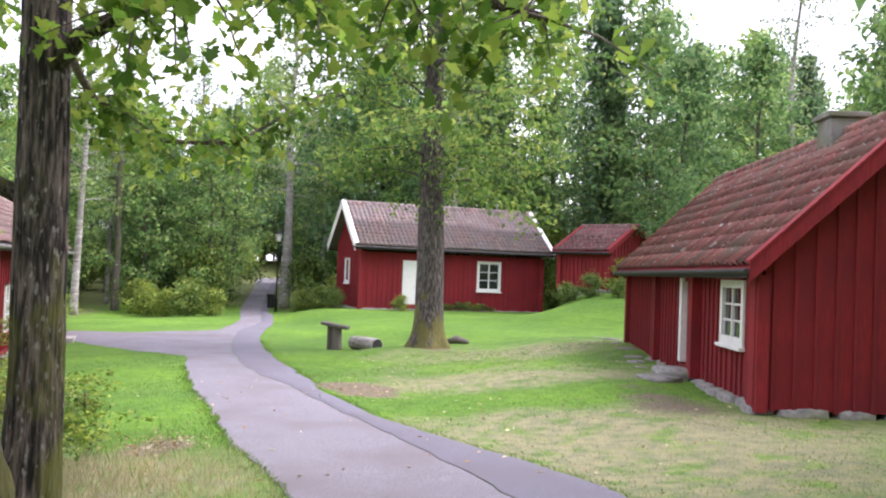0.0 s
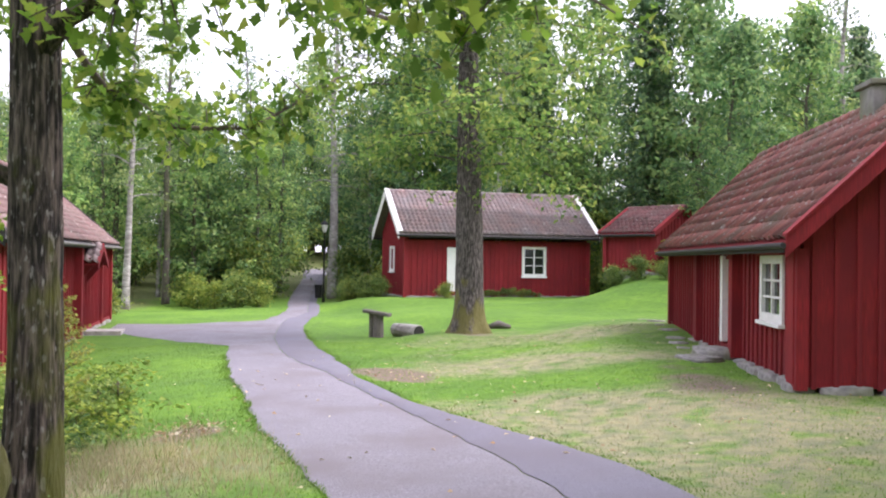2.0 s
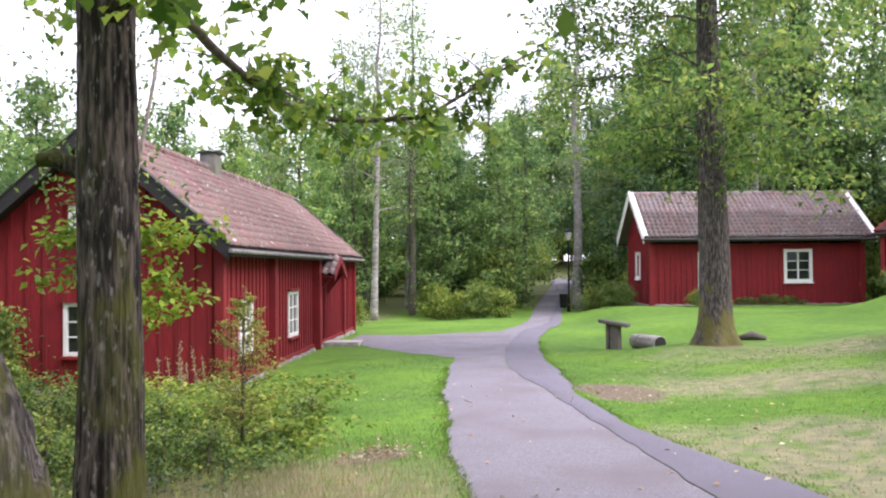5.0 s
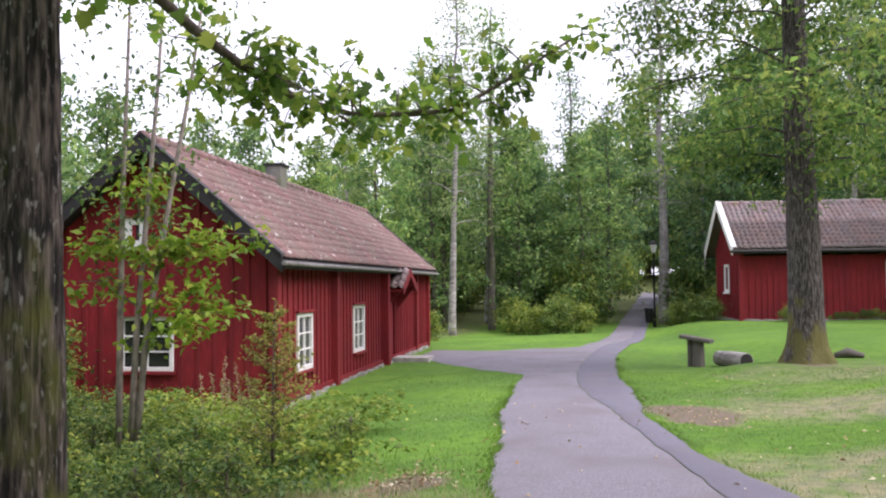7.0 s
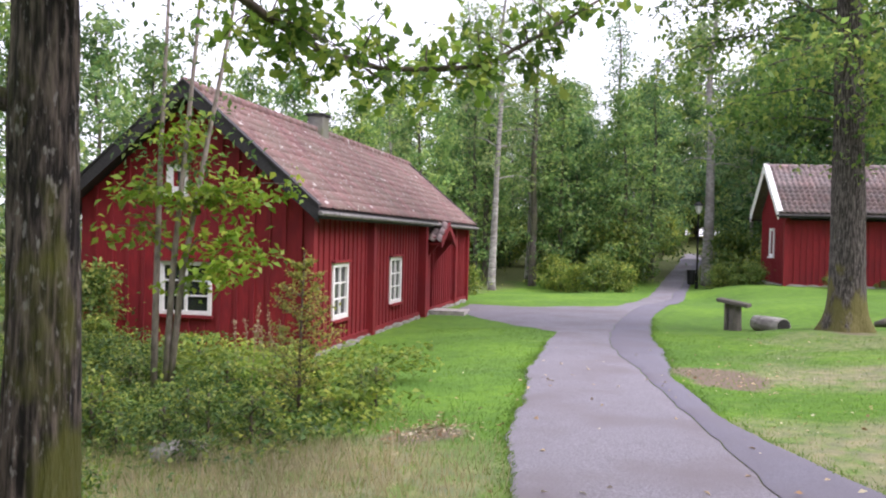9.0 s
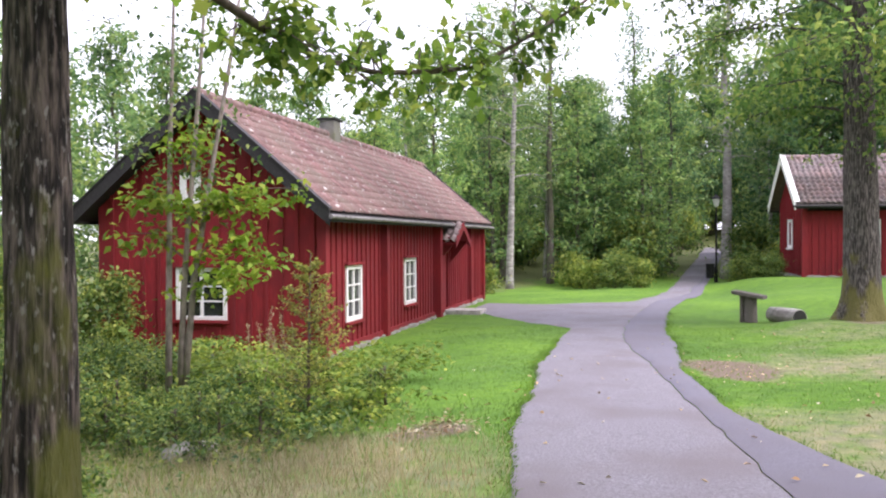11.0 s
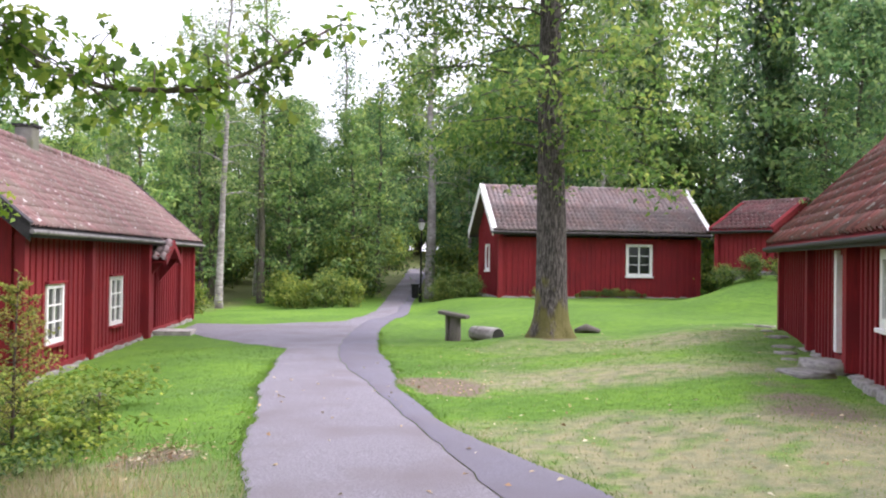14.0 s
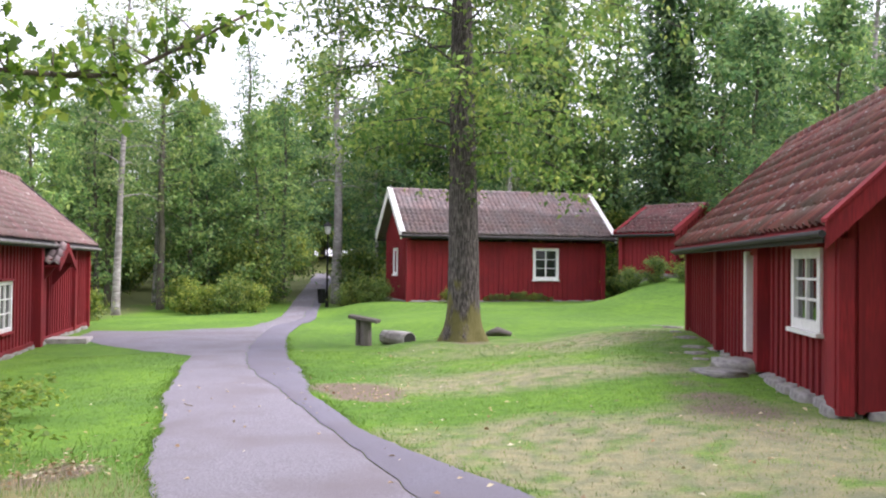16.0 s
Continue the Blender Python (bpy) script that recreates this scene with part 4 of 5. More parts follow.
# big tree on the lawn
lawn_wood, lawn_crown = grow(7, 15, 0.05, 0.25, 4.6, 60, 52, 0.15, LAWNBARK, LAWNTREELEAF, -0.015, 0.25, 0.8, 1.0, 0.33, 0.6, limb=0.75)
lawn_tree = plant("lawn_tree", (lawn_wood, lawn_crown), 1.4, 21.0, 1.0, 0.3, "tall broadleaf tree with flared mossy trunk on the lawn", "tree", names=("leader", "crown"))
part("trunk", furrowed([(0, 0, -0.25), (0, 0, 0.0), (0, 0, 0.35), (0, 0, 0.9), (-0.03, 0, 3), (-0.07, 0, 5), (-0.12, 0, 9), (-0.22, 0, 15)], [0.52, 0.43, 0.355, 0.315, 0.28, 0.24, 0.16, 0.03], 64, 0.07, 0.018, 5, 0.3), LAWNBARK, lawn_tree, smooth=True)
rl2 = random.Random(70)
shoots = [Vector((rl2.gauss(0, 0.45), rl2.gauss(0, 0.45), rl2.uniform(2.9, 6.0))) for _ in range(80)]
tagged(part("shoot_foliage", leaves("shoot_foliage", shoots, 12, 0.14, 0.13, LAWNTREELEAF, 71, 0.4), None, lawn_tree), kind="stuff")

# oak beside the path
OAK = (-1.675, 4.75)
oak = thing("oak_tree", Matrix.Translation((OAK[0], OAK[1], gz(*OAK))), "oak with rough bark and moss leaning over the path", "oak tree")
tr = furrowed([(0, 0, -0.2), (0, 0, 0.12), (0.01, 0, 0.5), (0.02, 0, 1.2), (0.0, 0, 2.0), (-0.02, 0.02, 2.8), (-0.02, 0.0, 3.6), (-0.05, 0.05, 5.5), (0.0, 0.1, 8)],
              [0.235, 0.185, 0.15, 0.128, 0.118, 0.114, 0.105, 0.09, 0.04], 80, 0.035, 0.011, 3, 0.25)
part("trunk", tr, OAKBARK, oak, smooth=True)


def local(points):
    return [Vector(p) - Vector((OAK[0], OAK[1], gz(*OAK))) for p in points]


LONG = [(-1.72, 4.8, 3.35), (-1.88, 5.5, 3.12), (-1.97, 6.2, 3.0), (-2.04, 6.8, 2.93), (-2.01, 7.4, 2.85), (-1.85, 7.9, 2.82), (-1.54, 8.2, 2.85), (-1.26, 8.4, 2.9), (-0.9, 8.75, 3.2), (-0.55, 9.05, 3.5)]
OVER = [(-1.66, 4.72, 2.72), (-1.5, 4.68, 2.9), (-1.24, 4.6, 3.02), (-0.7, 4.5, 3.2), (-0.1, 4.38, 3.2), (0.45, 4.3, 3.1), (0.85, 4.25, 3.0)]
HIGH = [(-1.72, 4.8, 3.9), (-1.3, 5.6, 3.9), (-0.9, 6.5, 3.85), (-0.5, 7.4, 3.8), (0.0, 8.2, 3.85)]
LEFT = [(-1.75, 4.75, 3.6), (-2.2, 5.6, 3.75), (-2.9, 6.6, 3.7), (-3.4, 7.4, 3.9)]
STUB = [(-1.74, 4.75, 2.08), (-1.92, 4.72, 2.16), (-1.99, 4.7, 2.15)]
for line, r in ((LONG, 0.034), (OVER, 0.055), (HIGH, 0.04), (LEFT, 0.04), (STUB, 0.05)):
    part("branch", Shape().tube(local(line), [r * (1 - 0.8 * i / (len(line) + 1)) for i in range(len(line))], 8, 0.08, 5), BARK if r > 0.045 else TWIG, oak, smooth=True)


def sprays(line, first, count, reach, seed, low, high, per):
    """Twigs off a branch, each with its leaves."""
    rr = random.Random(seed)
    for k in range(count):
        i = rr.uniform(first, len(line) - 1.01)
        p = Vector(line[int(i)]).lerp(Vector(line[int(i) + 1]), i % 1)
        q = p + Vector((rr.uniform(-1, 1) * reach, rr.uniform(-1, 1) * reach, rr.uniform(-low, high)))
        mid_p = p.lerp(q, 0.5) + Vector((0, 0, 0.04))
        twig = part("twig", Shape().tube(local([p, mid_p, q]), [0.009, 0.006, 0.003], 4), TWIG, oak)
        tagged(part("leaf_spray", leaves("leaf_spray", local([q, p.lerp(q, 0.75), mid_p]), per, 0.085, 0.102, OAKLEAF, seed * 100 + k, 0.45, True), None, twig), kind="stuff")


sprays(LONG, 2.6, 50, 0.45, 1, 0.28, 0.36, 7)
sprays(OVER, 2.0, 58, 0.5, 2, 0.42, 0.35, 7)
sprays(HIGH, 0.6, 46, 0.7, 3, 0.2, 0.6, 8)
sprays(LEFT, 0.3, 38, 0.75, 4, 0.5, 0.6, 8)
top_c = [Vector((rnd.gauss(0, 1.7), rnd.gauss(0.3, 1.7), rnd.uniform(4.6, 8))) for _ in range(420)]
part("crown", leaves("crown", top_c, 8, 0.3, 0.13, OAKLEAF, 9, 0.4), None, oak)

# three-stemmed sapling before the gable
SAP = (-5.68, 10.15)
sap = thing("sapling", Matrix.Translation((SAP[0], SAP[1], gz(*SAP))), "young three-stemmed ash with bright green leaves before the gable", "sapling")
ax, ay = math.cos(radians(23)), math.sin(radians(23))
cs = []
for b0, d1, d2 in ((-0.07, 0.04, 0.12), (0.05, 0.2, 0.38), (0.09, 0.4, 0.8)):
    line = [(ax * q, ay * q, z) for q, z in ((b0, -0.1), (b0 + d1 * 0.35, 1.4), (b0 + d1, 2.9), (b0 + (d1 + d2) / 2, 4.0), (b0 + d2, 5.4))]
    part("stem", Shape().tube(line, [0.042, 0.034, 0.027, 0.02, 0.009], 8, 0.05, 2), SAPBARK, sap, smooth=True)
    for k in range(36):
        f = rnd.uniform(2.4, 5.4)
        q = b0 + d1 + (d2 - d1) * max(0, f - 2.9) / 2.5
        cs.append(Vector((ax * q + rnd.gauss(0, 0.42), ay * q + rnd.gauss(0, 0.42), f)))
part("foliage", leaves("foliage", cs, 12, 0.13, 0.085, SHRUBLEAF, 13, 0.4), None, sap)
cs, tw = [], Shape()
for q, z0, n in ((1.15, 1.55, 16), (0.75, 1.75, 16), (0.9, 2.25, 14), (0.35, 2.2, 12), (-0.35, 2.3, 16), (-0.5, 1.9, 10), (0.2, 2.9, 14), (1.5, 2.4, 14), (0.5, 1.35, 8)):
    end = Vector((ax * q, ay * q, z0))
    tw.tube([(ax * 0.15, ay * 0.15, z0 - 0.3), end.lerp(Vector((0, 0, z0)), 0.5), end], [0.012, 0.009, 0.004], 5)
    for k in range(n):
        cs.append(end.lerp(Vector((ax * 0.15, ay * 0.15, z0 - 0.1)), rnd.random() * 0.6) + Vector((rnd.gauss(0, 0.12), rnd.gauss(0, 0.2), rnd.gauss(0, 0.07))))
part("side_branch", tw, TWIG, sap)
part("foliage", leaves("foliage", cs, 11, 0.09, 0.12, leaf_material("ash_leaf", (0.14, 0.27, 0.02), (0.28, 0.44, 0.04), (0.45, 0.52, 0.08), 0.5), 14, 0.3, False, 0.35), None, sap)

# feathery young spruce and the undergrowth round it
def young_spruce(seed, height, reach):
    """A leader with whorls of rising twigs, needled all along."""
    rr = random.Random(seed)
    wood, cs = Shape().tube([(0, 0, -0.1), (0.01, 0, height * 0.5), (0.03, 0.01, height)], [0.02, 0.013, 0.004], 6), []
    for i in range(12):
        f = 0.06 + 0.9 * i / 12
        for j in range(5):
            a, ln = j * 1.05 + i * 0.7 + rr.uniform(-0.3, 0.3), reach * (1 - f) ** 0.75 * rr.uniform(0.6, 1.2) + 0.05
            start = Vector((0.03 * f, 0, f * height))
            end = start + Vector((math.cos(a) * ln, math.sin(a) * ln, ln * rr.uniform(0.35, 0.9)))
            wood.tube([start, end], [0.005, 0.002], 3)
            cs += [start.lerp(end, k / 9) for k in range(2, 10)]
            for side in (-1, 1):
                tip = start.lerp(end, 0.55) + Vector((math.cos(a + side * 0.8), math.sin(a + side * 0.8), 0.35)) * ln * 0.4
                wood.tube([start.lerp(end, 0.5), tip], [0.003, 0.0015], 3)
                cs += [start.lerp(end, 0.5).lerp(tip, k / 4) for k in range(1, 5)]
    cs += [Vector((0.03, 0.01, height * q / 40)) for q in range(28, 41)]
    return wood.mesh("trunk", TWIG, True, False), leaves("needles", cs, 3, 0.014, 0.04, YOUNGNEEDLE, seed, -0.3)


plant("young_spruce", young_spruce(31, 1.66, 0.5), -3.48, 9.5, 1.0, 0.2, "feathery yellow-green young spruce in the undergrowth", "sapling", names=("trunk", "needles"))
FERN = [grow(130 + i, 0.7, 0.006, 0.05, 0.5, 9, 5, 0.08, TWIG, SHRUBLEAF, 0.0, 0.7, 1.2, 1.0, 0.1) for i in range(3)]
for k in range(40):
    x, y = rnd.uniform(-6.9, -2.9), rnd.uniform(7.4, 11.2)
    if x > -2.7 and y > 9.3 or (x + 4.2) ** 2 / 5.5 + (y - 9.2) ** 2 / 4 > 1:
        continue
    plant("fern", FERN[k % 3], x, y, rnd.uniform(0.35, 0.7), rnd.uniform(0, 6.28), "low leafy undergrowth beside the path", "undergrowth", "undergrowth by the gable")
for x, y, sc in ((-1.5, 4.42, 0.7), (-1.38, 4.62, 0.55), (-1.72, 4.5, 0.6), (-1.5, 4.9, 0.6)):
    plant("fern", FERN[0], x, y, sc, x * 9, "green fern at the foot of the oak", "fern", "ferns by the oak")
for x, y, sc in ((-7.5, 10.9, 0.35), (-8.2, 11.8, 0.45), (-7.6, 9.4, 0.35), (-8.8, 10.0, 0.55), (-9.3, 12.8, 0.9), (-10.4, 11.4, 1.1), (-9.6, 9.4, 0.8), (-11.5, 9.6, 1.2), (-12.5, 11.5, 1.4), (-8.4, 8.6, 0.5), (-2.3, 5.4, 0.35), (-1.45, 4.55, 0.3), (-2.0, 5.0, 0.35)):
    plant("shrub", BUSHES[rnd.randrange(3)], x, y, sc, rnd.uniform(0, 6.28), "wild shrub in the undergrowth by the cottage gable", "shrub", "shrubs by the gable")

# leafy ground cover between the ferns
rs = np.random.RandomState(21)
cover = []
for x, y in zip(rs.normal(-4.9, 1.25, 4600), rs.normal(9.3, 0.85, 4600)):
    tall = 0.16 + 0.5 * max(0.0, noise.noise(Vector((x * 1.1, y * 1.1, 3.0)))) + 0.12 * noise.noise(Vector((x * 4, y * 4, 9.0)))
    if x < -2.75 - 0.3 * (y - 9) + 0.5 * noise.noise(Vector((y * 2.1, 1.0, 0.0))) and noise.noise(Vector((x * 1.7, y * 1.7, 7.0))) > -0.28:
        cover.append((x, y, gz(x, y) + max(0.02, tall) * rs.uniform(0.25, 0.85)))
for x, y in zip(rs.uniform(-9.5, -6.0, 1500), rs.uniform(7.5, 12.6, 1500)):
    cover.append((x, y, gz(x, y) + rs.uniform(0.05, 0.5)))
tagged(new("ground_cover", leaves("ground_cover", cover, 7, (0.08, 0.08, 0.05), 0.062, COVERLEAF, 22, 0.2, False, 0.45)), "leafy green ground cover of wild plants before the gable", "undergrowth", kind="stuff")

bright = []
for x, y in zip(rs.uniform(-7.2, -3.3, 620), rs.uniform(10.2, 12.6, 620)):
    edge = 14.4 + (x + 6.4) * math.tan(radians(12)) - 0.4
    if y < edge and noise.noise(Vector((x * 1.6, y * 1.6, 5.0))) > -0.15:
        bright.append((x, y, gz(x, y) + rs.uniform(0.12, 0.5)))
for x, y in zip(rs.normal(-3.05, 0.22, 45), rs.normal(9.8, 0.3, 45)):
    bright.append((x, y, gz(x, y) + rs.uniform(0.05, 0.4)))
tagged(new("fern_cover", leaves("fern_cover", bright, 9, (0.13, 0.13, 0.025), 0.085, leaf_material("fern_leaf", (0.11, 0.20, 0.03), (0.24, 0.36, 0.055), (0.43, 0.49, 0.085), 0.45), 23, 0.15, False, 0.3)), "bright yellow-green ferns growing along the gable wall", "ferns", kind="stuff")

# ---- grass and fallen leaves ----
def scatter(name, n, region, size, width, mat, seed, label, density=None):
    rs = np.random.RandomState(seed)
    x, y = rs.uniform(region[0], region[1], n), region[2] + (region[3] - region[2]) * rs.rand(n) ** 1.5
    lx, rx = np.interp(y, left[:, 1], left[:, 0]), np.interp(y, right[:, 1], right[:, 0])
    keep = ((x < lx - 0.01) | (x > rx + 0.01))
    keep &= ~((y > 17.3) & (y < 28) & (x < lx + 0.2) & (x > -8) & (y > 19.5 - (x + 4.0) * 1.15) & (y < 27.3))
    if density:
        keep &= rs.rand(n) < density(x, y)
    x, y = x[keep], y[keep]
    k = len(x)
    z = ground_z(x, y) - 0.005
    a = rs.uniform(0, 2 * np.pi, k)
    h = size * rs.uniform(0.5, 1.3, k)
    bx, by = rs.normal(0, 0.35, k) * h, rs.normal(0, 0.35, k) * h
    w = width * rs.uniform(0.6, 1.3, k)
    v = np.stack([np.stack([x - np.cos(a) * w, y - np.sin(a) * w, z], -1), np.stack([x + np.cos(a) * w, y + np.sin(a) * w, z], -1), np.stack([x + bx, y + by, z + h], -1)], 1).reshape(-1, 3)
    me = bpy.data.meshes.new(name)
    me.from_pydata(v.tolist(), [], np.arange(3 * k).reshape(-1, 3).tolist())
    me.materials.append(mat)
    return tagged(new(name, me), label, "grass", kind="stuff")


dry_at = lambda x, y: np.clip(blob(x, y, 2.7, 9.4, 2.4, 1.8, -20) + 0.6 * blob(x, y, 2.2, 14.2, 2.8, 1.0) + 0.5 * blob(x, y, -2.6, 7.0, 1.5, 1.5), 0, 1)
scatter("lawn_grass", 110000, (-6.5, 5.6, 4.5, 20), 0.026, 0.0045, GRASSBLADE, 1, "short green lawn grass", lambda x, y: 1 - 0.93 * dry_at(x, y))
scatter("dry_grass", 38000, (-4, 5.2, 4.5, 15), 0.024, 0.0045, DRYBLADE, 2, "dry straw-coloured grass on the worn lawn", dry_at)
scatter("tall_grass", 36000, (-6.2, -0.6, 5.0, 10.0), 0.16, 0.0028, DRYBLADE, 3, "long dry grass beside the oak", lambda x, y: np.clip(1.4 * blob(x, y, -2.9, 7.6, 1.7, 1.0), 0, 1))
scatter("wild_grass", 9000, (-6.5, -1.4, 5.5, 10.5), 0.15, 0.004, GRASSBLADE, 4, "long green grass in the undergrowth", lambda x, y: blob(x, y, -3.9, 8.4, 1.7, 1.5))
def fringe(name, line, side, count, seed, label):
    """Grass hanging over an edge of the asphalt."""
    rs = np.random.RandomState(seed)
    i = rs.randint(np.searchsorted(line[:, 1], 3.0), np.searchsorted(line[:, 1], 17.0 if side < 0 else 24.0), count)
    f = rs.rand(count)[:, None]
    p = line[i] * (1 - f) + line[i + 1] * f
    clump = np.array([noise.noise(Vector((0.0, q * 2.2, seed))) for q in p[:, 1]])
    x, y = p[:, 0] + side * (rs.gamma(1.5, 0.05, count) - 0.03 - 0.05 * clump), p[:, 1]
    z = ground_z(x, y) + 0.01
    h, a = rs.uniform(0.012, 0.045, count), rs.uniform(0, 2 * np.pi, count)
    w = 0.004
    v = np.stack([np.stack([x - np.cos(a) * w, y - np.sin(a) * w, z], -1), np.stack([x + np.cos(a) * w, y + np.sin(a) * w, z], -1), np.stack([x + rs.normal(-side * 0.015, 0.02, count), y + rs.normal(0, 0.02, count), z + h], -1)], 1).reshape(-1, 3)
    me = bpy.data.meshes.new(name)
    me.from_pydata(v.tolist(), [], np.arange(3 * count).reshape(-1, 3).tolist())
    me.materials.append(GRASSBLADE)
    return tagged(new(name, me), label, "grass", kind="stuff")


fringe("edge_grass", left, -1, 3600, 31, "ragged grass growing over the edge of the asphalt")
fringe("edge_grass", right, 1, 3600, 32, "ragged grass growing over the edge of the asphalt")
STALK = simple("pink_dry_stalk", (0.25, 0.16, 0.12), (0.42, 0.30, 0.24), 20, 0.9, 0)
rk = random.Random(77)
for k in range(11):
    x, y, hh = -5.35 + rk.uniform(-0.32, 0.32), 11.6 + rk.uniform(-0.3, 0.3), rk.uniform(0.5, 0.95)
    lean = Vector((rk.uniform(-0.14, 0.14), rk.uniform(-0.1, 0.1), 1)) * hh
    stalk = thing("grass_stalk", Matrix.Translation((x, y, gz(x, y))), "tall dry pinkish grass stalk with a seed head", "grass", "dry stalks by the gable")
    part("stem", Shape().tube([(0, 0, -0.02), lean * 0.5 + Vector((0.01, 0, 0)), lean], [0.005, 0.004, 0.002], 4), STALK, stalk)
    part("seed_head", leaves("seed_head", [lean * (0.72 + 0.28 * q / 9) for q in range(10)], 3, 0.012, 0.035, DRYBLADE, 200 + k, -0.8), None, stalk)
rs = np.random.RandomState(5)
lp = []
for cx, cy, sx, sy, n in ((-2.0, 9.2, 0.22, 0.28, 150), (-0.05, 13.6, 0.5, 0.9, 70), (2.6, 10, 1.6, 2.2, 110), (0.3, 10, 1.3, 3.0, 50), (2, 18, 2.0, 2.0, 90), (-2, 10, 0.25, 3.0, 40)):
    for x, y in zip(rs.normal(cx, sx, n), rs.normal(cy, sy, n)):
        lp.append((x, y, gz(x, y) + 0.045))
tagged(new("fallen_leaves", leaves("fallen_leaves", lp, 1, 0.004, 0.055, DEADLEAF, 6, 0.0, False, 0.15)), "brown and yellow leaves fallen on path and lawn", "leaves", kind="stuff")

# ---- things on the lawn ----
bz = gz(-0.78, 22.5)
bench = thing("bench", Matrix.Translation((-0.78, 22.5, bz)) @ Matrix.Rotation(radians(-8), 4, "Z"), "low weathered wooden bench on two thick posts", "bench")
part("seat", Shape().box((-0.33, -0.2, 0.56), (0.33, 0.2, 0.64), lambda p: (p[0], p[1], p[2] - 0.16 * p[0])), OLDWOOD, bench, bevel=0.015)
for x, w in ((-0.15, 0.05), (0.03, 0.13)):
    part("leg", Shape().tube([(x, 0.0, -0.1), (x, 0, 0.3), (x, 0, 0.57)], [w * 1.1, w, w], 10, 0.05, 4), OLDWOOD, bench)
log = thing("log", Matrix.Translation((-0.02, 22.35, gz(-0.02, 22.35) + 0.15)) @ Matrix.Rotation(radians(-52), 4, "Z"), "short cut birch log with dark end lying on the grass", "log")
part("bark", Shape().tube([(-0.5, 0, 0), (-0.2, 0, 0.01), (0.1, 0, 0), (0.45, 0, 0)], [0.165, 0.17, 0.175, 0.17], 18, 0.04, 1), BIRCHBARK, log)
part("cut_end", Shape().tube([(0.45, 0, 0), (0.456, 0, 0)], [0.155, 0.15], 18), BLACK, log, "dark weathered cut end")

root = new("fallen_wood", Shape().tube([(1.95, 22.3, gz(1.95, 22.3) + 0.05), (2.2, 22.35, gz(2.2, 22.35) + 0.11), (2.5, 22.3, gz(2.5, 22.3) + 0.04)], [0.06, 0.11, 0.05], 10, 0.2, 2).mesh("fallen_wood", OLDWOOD, True))
tagged(root, "dark piece of old wood lying beside the trunk", "wood")
lamp_z = gz(-4.4, 44)
lamp = thing("street_lamp", Matrix.Translation((-4.4, 44, lamp_z)), "black park lamp post with a lantern by the path", "street lamp")
part("pole", Shape().tube([(0, 0, -0.1), (0, 0, 0.6), (0, 0, 0.62), (0, 0, 3.35)], [0.07, 0.07, 0.045, 0.04], 10), METAL, lamp)
part("lantern", Shape().tube([(0, 0, 3.36), (0, 0, 3.42), (0, 0, 3.72)], [0.06, 0.1, 0.17], 8), LAMPGLASS, lamp, "milky glass lantern")
part("cap", Shape().tube([(0, 0, 3.72), (0, 0, 3.78), (0, 0, 3.92)], [0.22, 0.2, 0.03], 8), METAL, lamp)
bn = thing("litter_bin", Matrix.Translation((-4.62, 43.7, gz(-4.62, 43.7))), "black litter bin fixed beside the lamp post", "litter bin")
part("body", Shape().tube([(0, 0, 0.2), (0, 0, 0.22), (0, 0, 0.8)], [0.14, 0.16, 0.19], 12), METAL, bn)
part("rim", Shape().tube([(0, 0, 0.8), (0, 0, 0.85)], [0.205, 0.205], 12), METAL, bn)
part("post", Shape().tube([(0.2, 0, -0.05), (0.2, 0, 0.7)], [0.03, 0.03], 6), METAL, bn)


def rock(x, y, sx, sy, sz, turn, k, label, lift=0.0, name="rock"):
    ob = new(name, STONES[k % 4])
    ob.matrix_world = Matrix.Translation((x, y, gz(x, y) + lift)) @ Matrix.Rotation(turn, 4, "Z") @ Matrix.Diagonal((sx, sy, sz, 1))
    return tagged(ob, label, "stone")


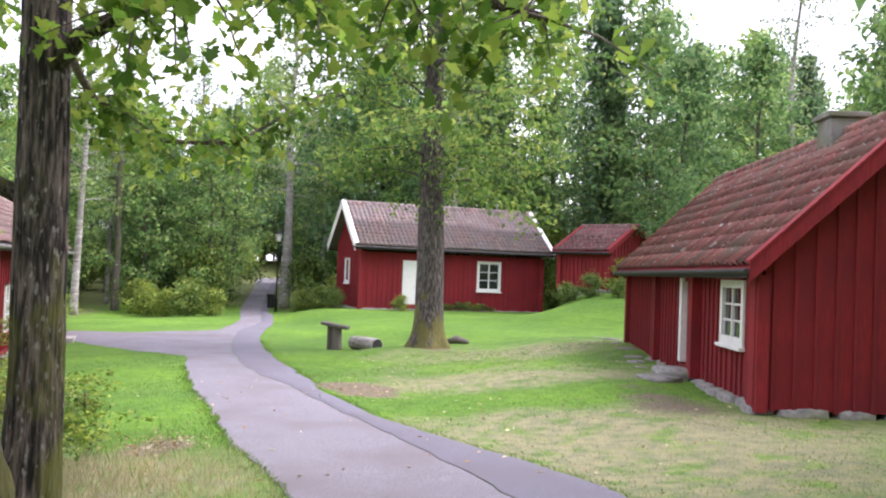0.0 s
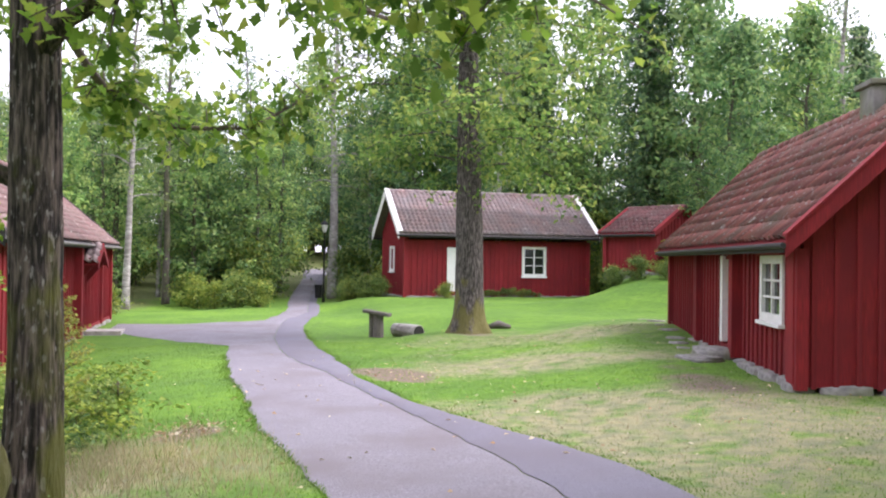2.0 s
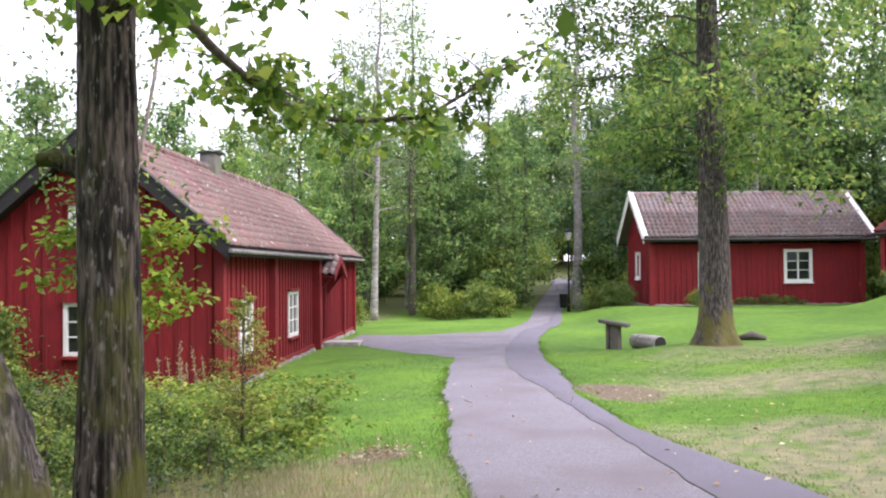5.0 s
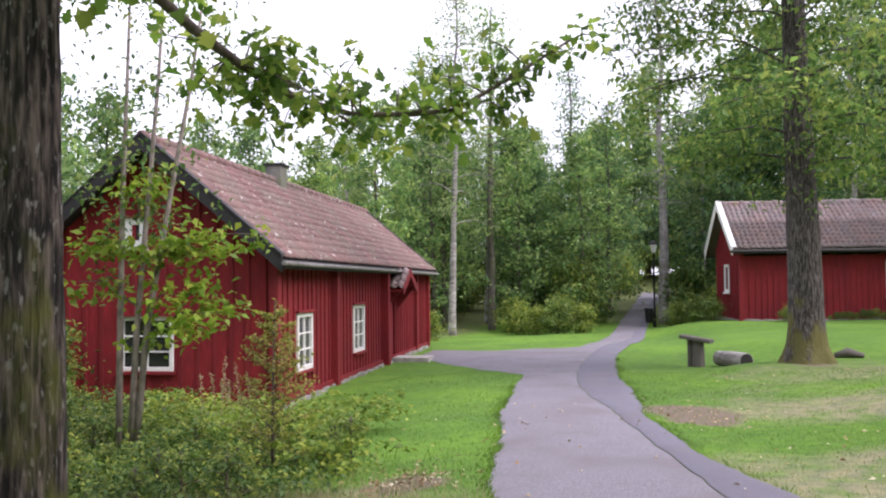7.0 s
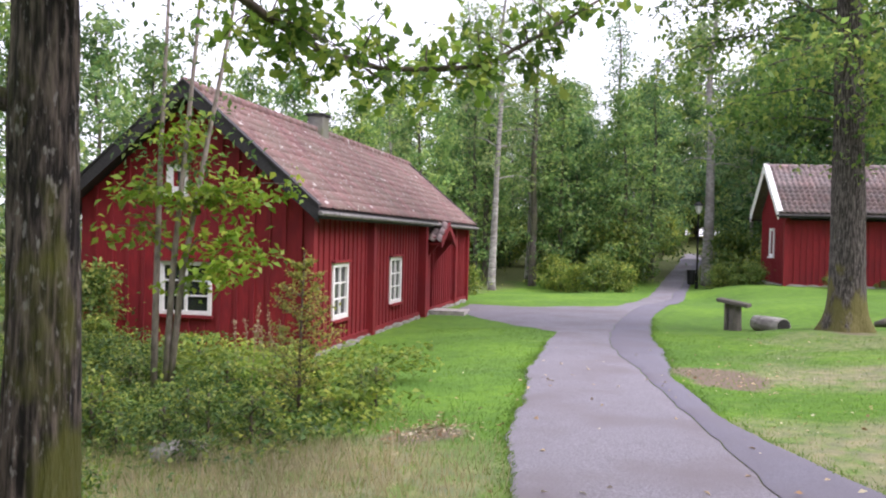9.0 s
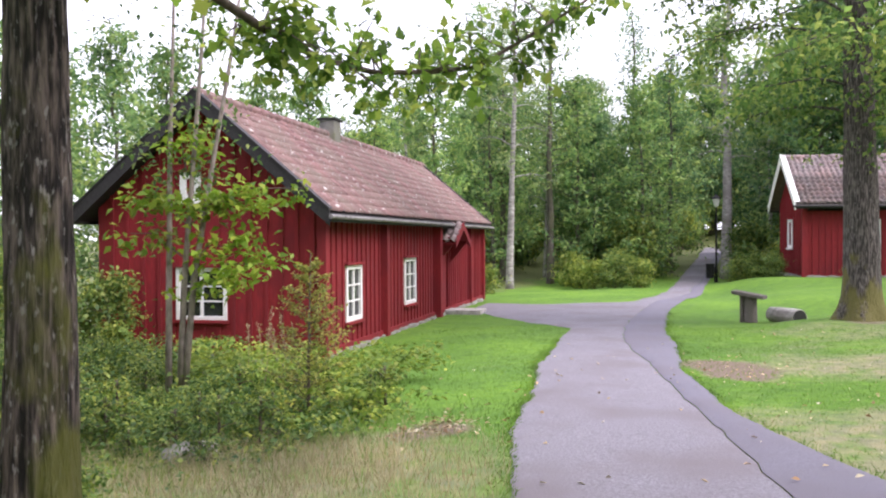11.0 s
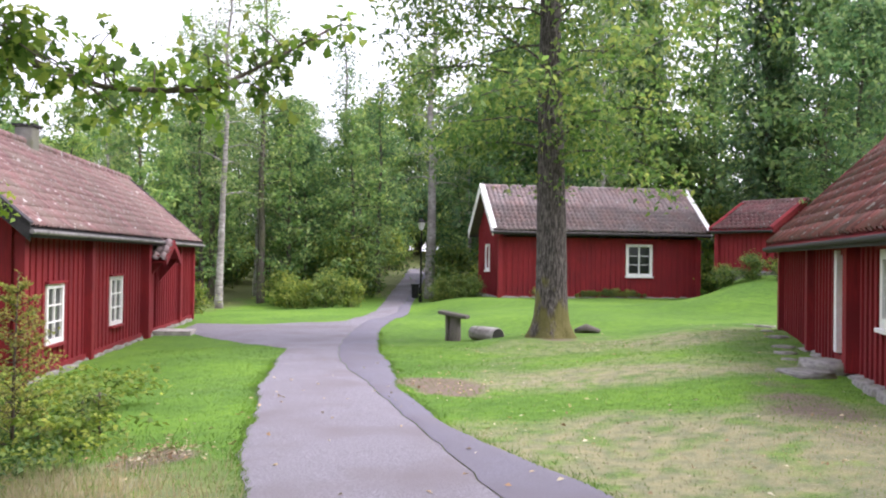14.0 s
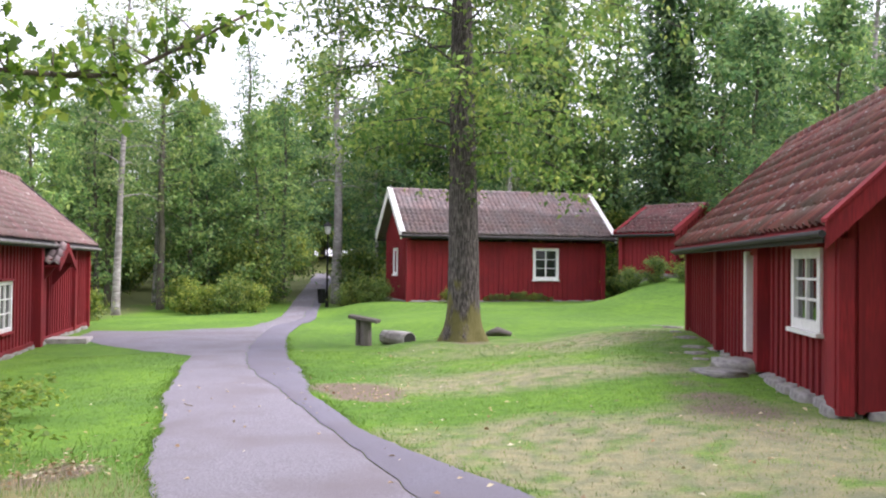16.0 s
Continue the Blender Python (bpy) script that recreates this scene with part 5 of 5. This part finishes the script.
rock(-1.28, 5.9, 0.62, 0.5, 0.36, 0.4, 3, "mossy grey boulder in the grass beside the path", -0.05)
rock(-3.55, 7.9, 0.5, 0.45, 0.36, 0.9, 3, "mossy boulder among the undergrowth", -0.08)
rock(4.85, 14.1, 0.5, 0.75, 0.24, 0.1, 2, "flat doorstep stone before the cottage", 0.04)
rock(4.5, 13.75, 0.5, 0.7, 0.12, 0.3, 0, "low stone slab on the grass before the doorstep")
for k, (x, y, s) in enumerate(((4.95, 16.4, 0.5), (5.15, 17.3, 0.45), (5.3, 18.3, 0.5), (5.4, 19.4, 0.4), (5.65, 20.6, 0.5), (5.5, 21.3, 0.35), (4.75, 15.4, 0.4))):
    tagged(rock(x, y, s * 0.6, s * 0.8, s * 0.34, k, k, "grey stone in the row along the cottage", -0.05), group="stones along the cottage")
step = new("doorstep", Shape().box((-0.5, -0.4, 0), (0.4, 0.45, 0.13)).mesh("doorstep", PALESTONE))
a12 = radians(12)
step.matrix_world = Matrix.Translation((-6.4 - 8.9 * math.sin(a12) + 0.62 * math.cos(a12), 14.4 + 8.9 * math.cos(a12) + 0.62 * math.sin(a12), -0.31)) @ Matrix.Rotation(a12, 4, "Z")
tagged(step, "pale stone doorstep below the porch", "doorstep")
MOSSROCK = bark_material("mossy_boulder_stone", (0.03, 0.027, 0.025), (0.2, 0.17, 0.15), (0.3, 0.28, 0.25), (0.1, 0.1, 0.02), 2.2)
bm = bmesh.new()
bmesh.ops.create_icosphere(bm, subdivisions=5, radius=1.0)
for v in bm.verts:
    p = v.co.copy()
    d = 1 + 0.16 * noise.noise(p * 1.6) + 0.09 * noise.noise(p * 4) - 0.07 * abs(noise.noise(p * 7)) + 0.03 * noise.noise(p * 17)
    v.co = Vector((p.x * 0.52, p.y * 0.4, p.z * 0.98)) * d
me = bpy.data.meshes.new("boulder")
bm.to_mesh(me)
bm.free()
me.materials.append(MOSSROCK)
me.polygons.foreach_set("use_smooth", [True] * len(me.polygons))
boulder = new("boulder", me)
boulder.matrix_world = Matrix.Translation((-2.02, 4.12, gz(-2.02, 4.12) + 0.5))
tagged(boulder, "tall mossy boulder standing before the oak", "boulder")
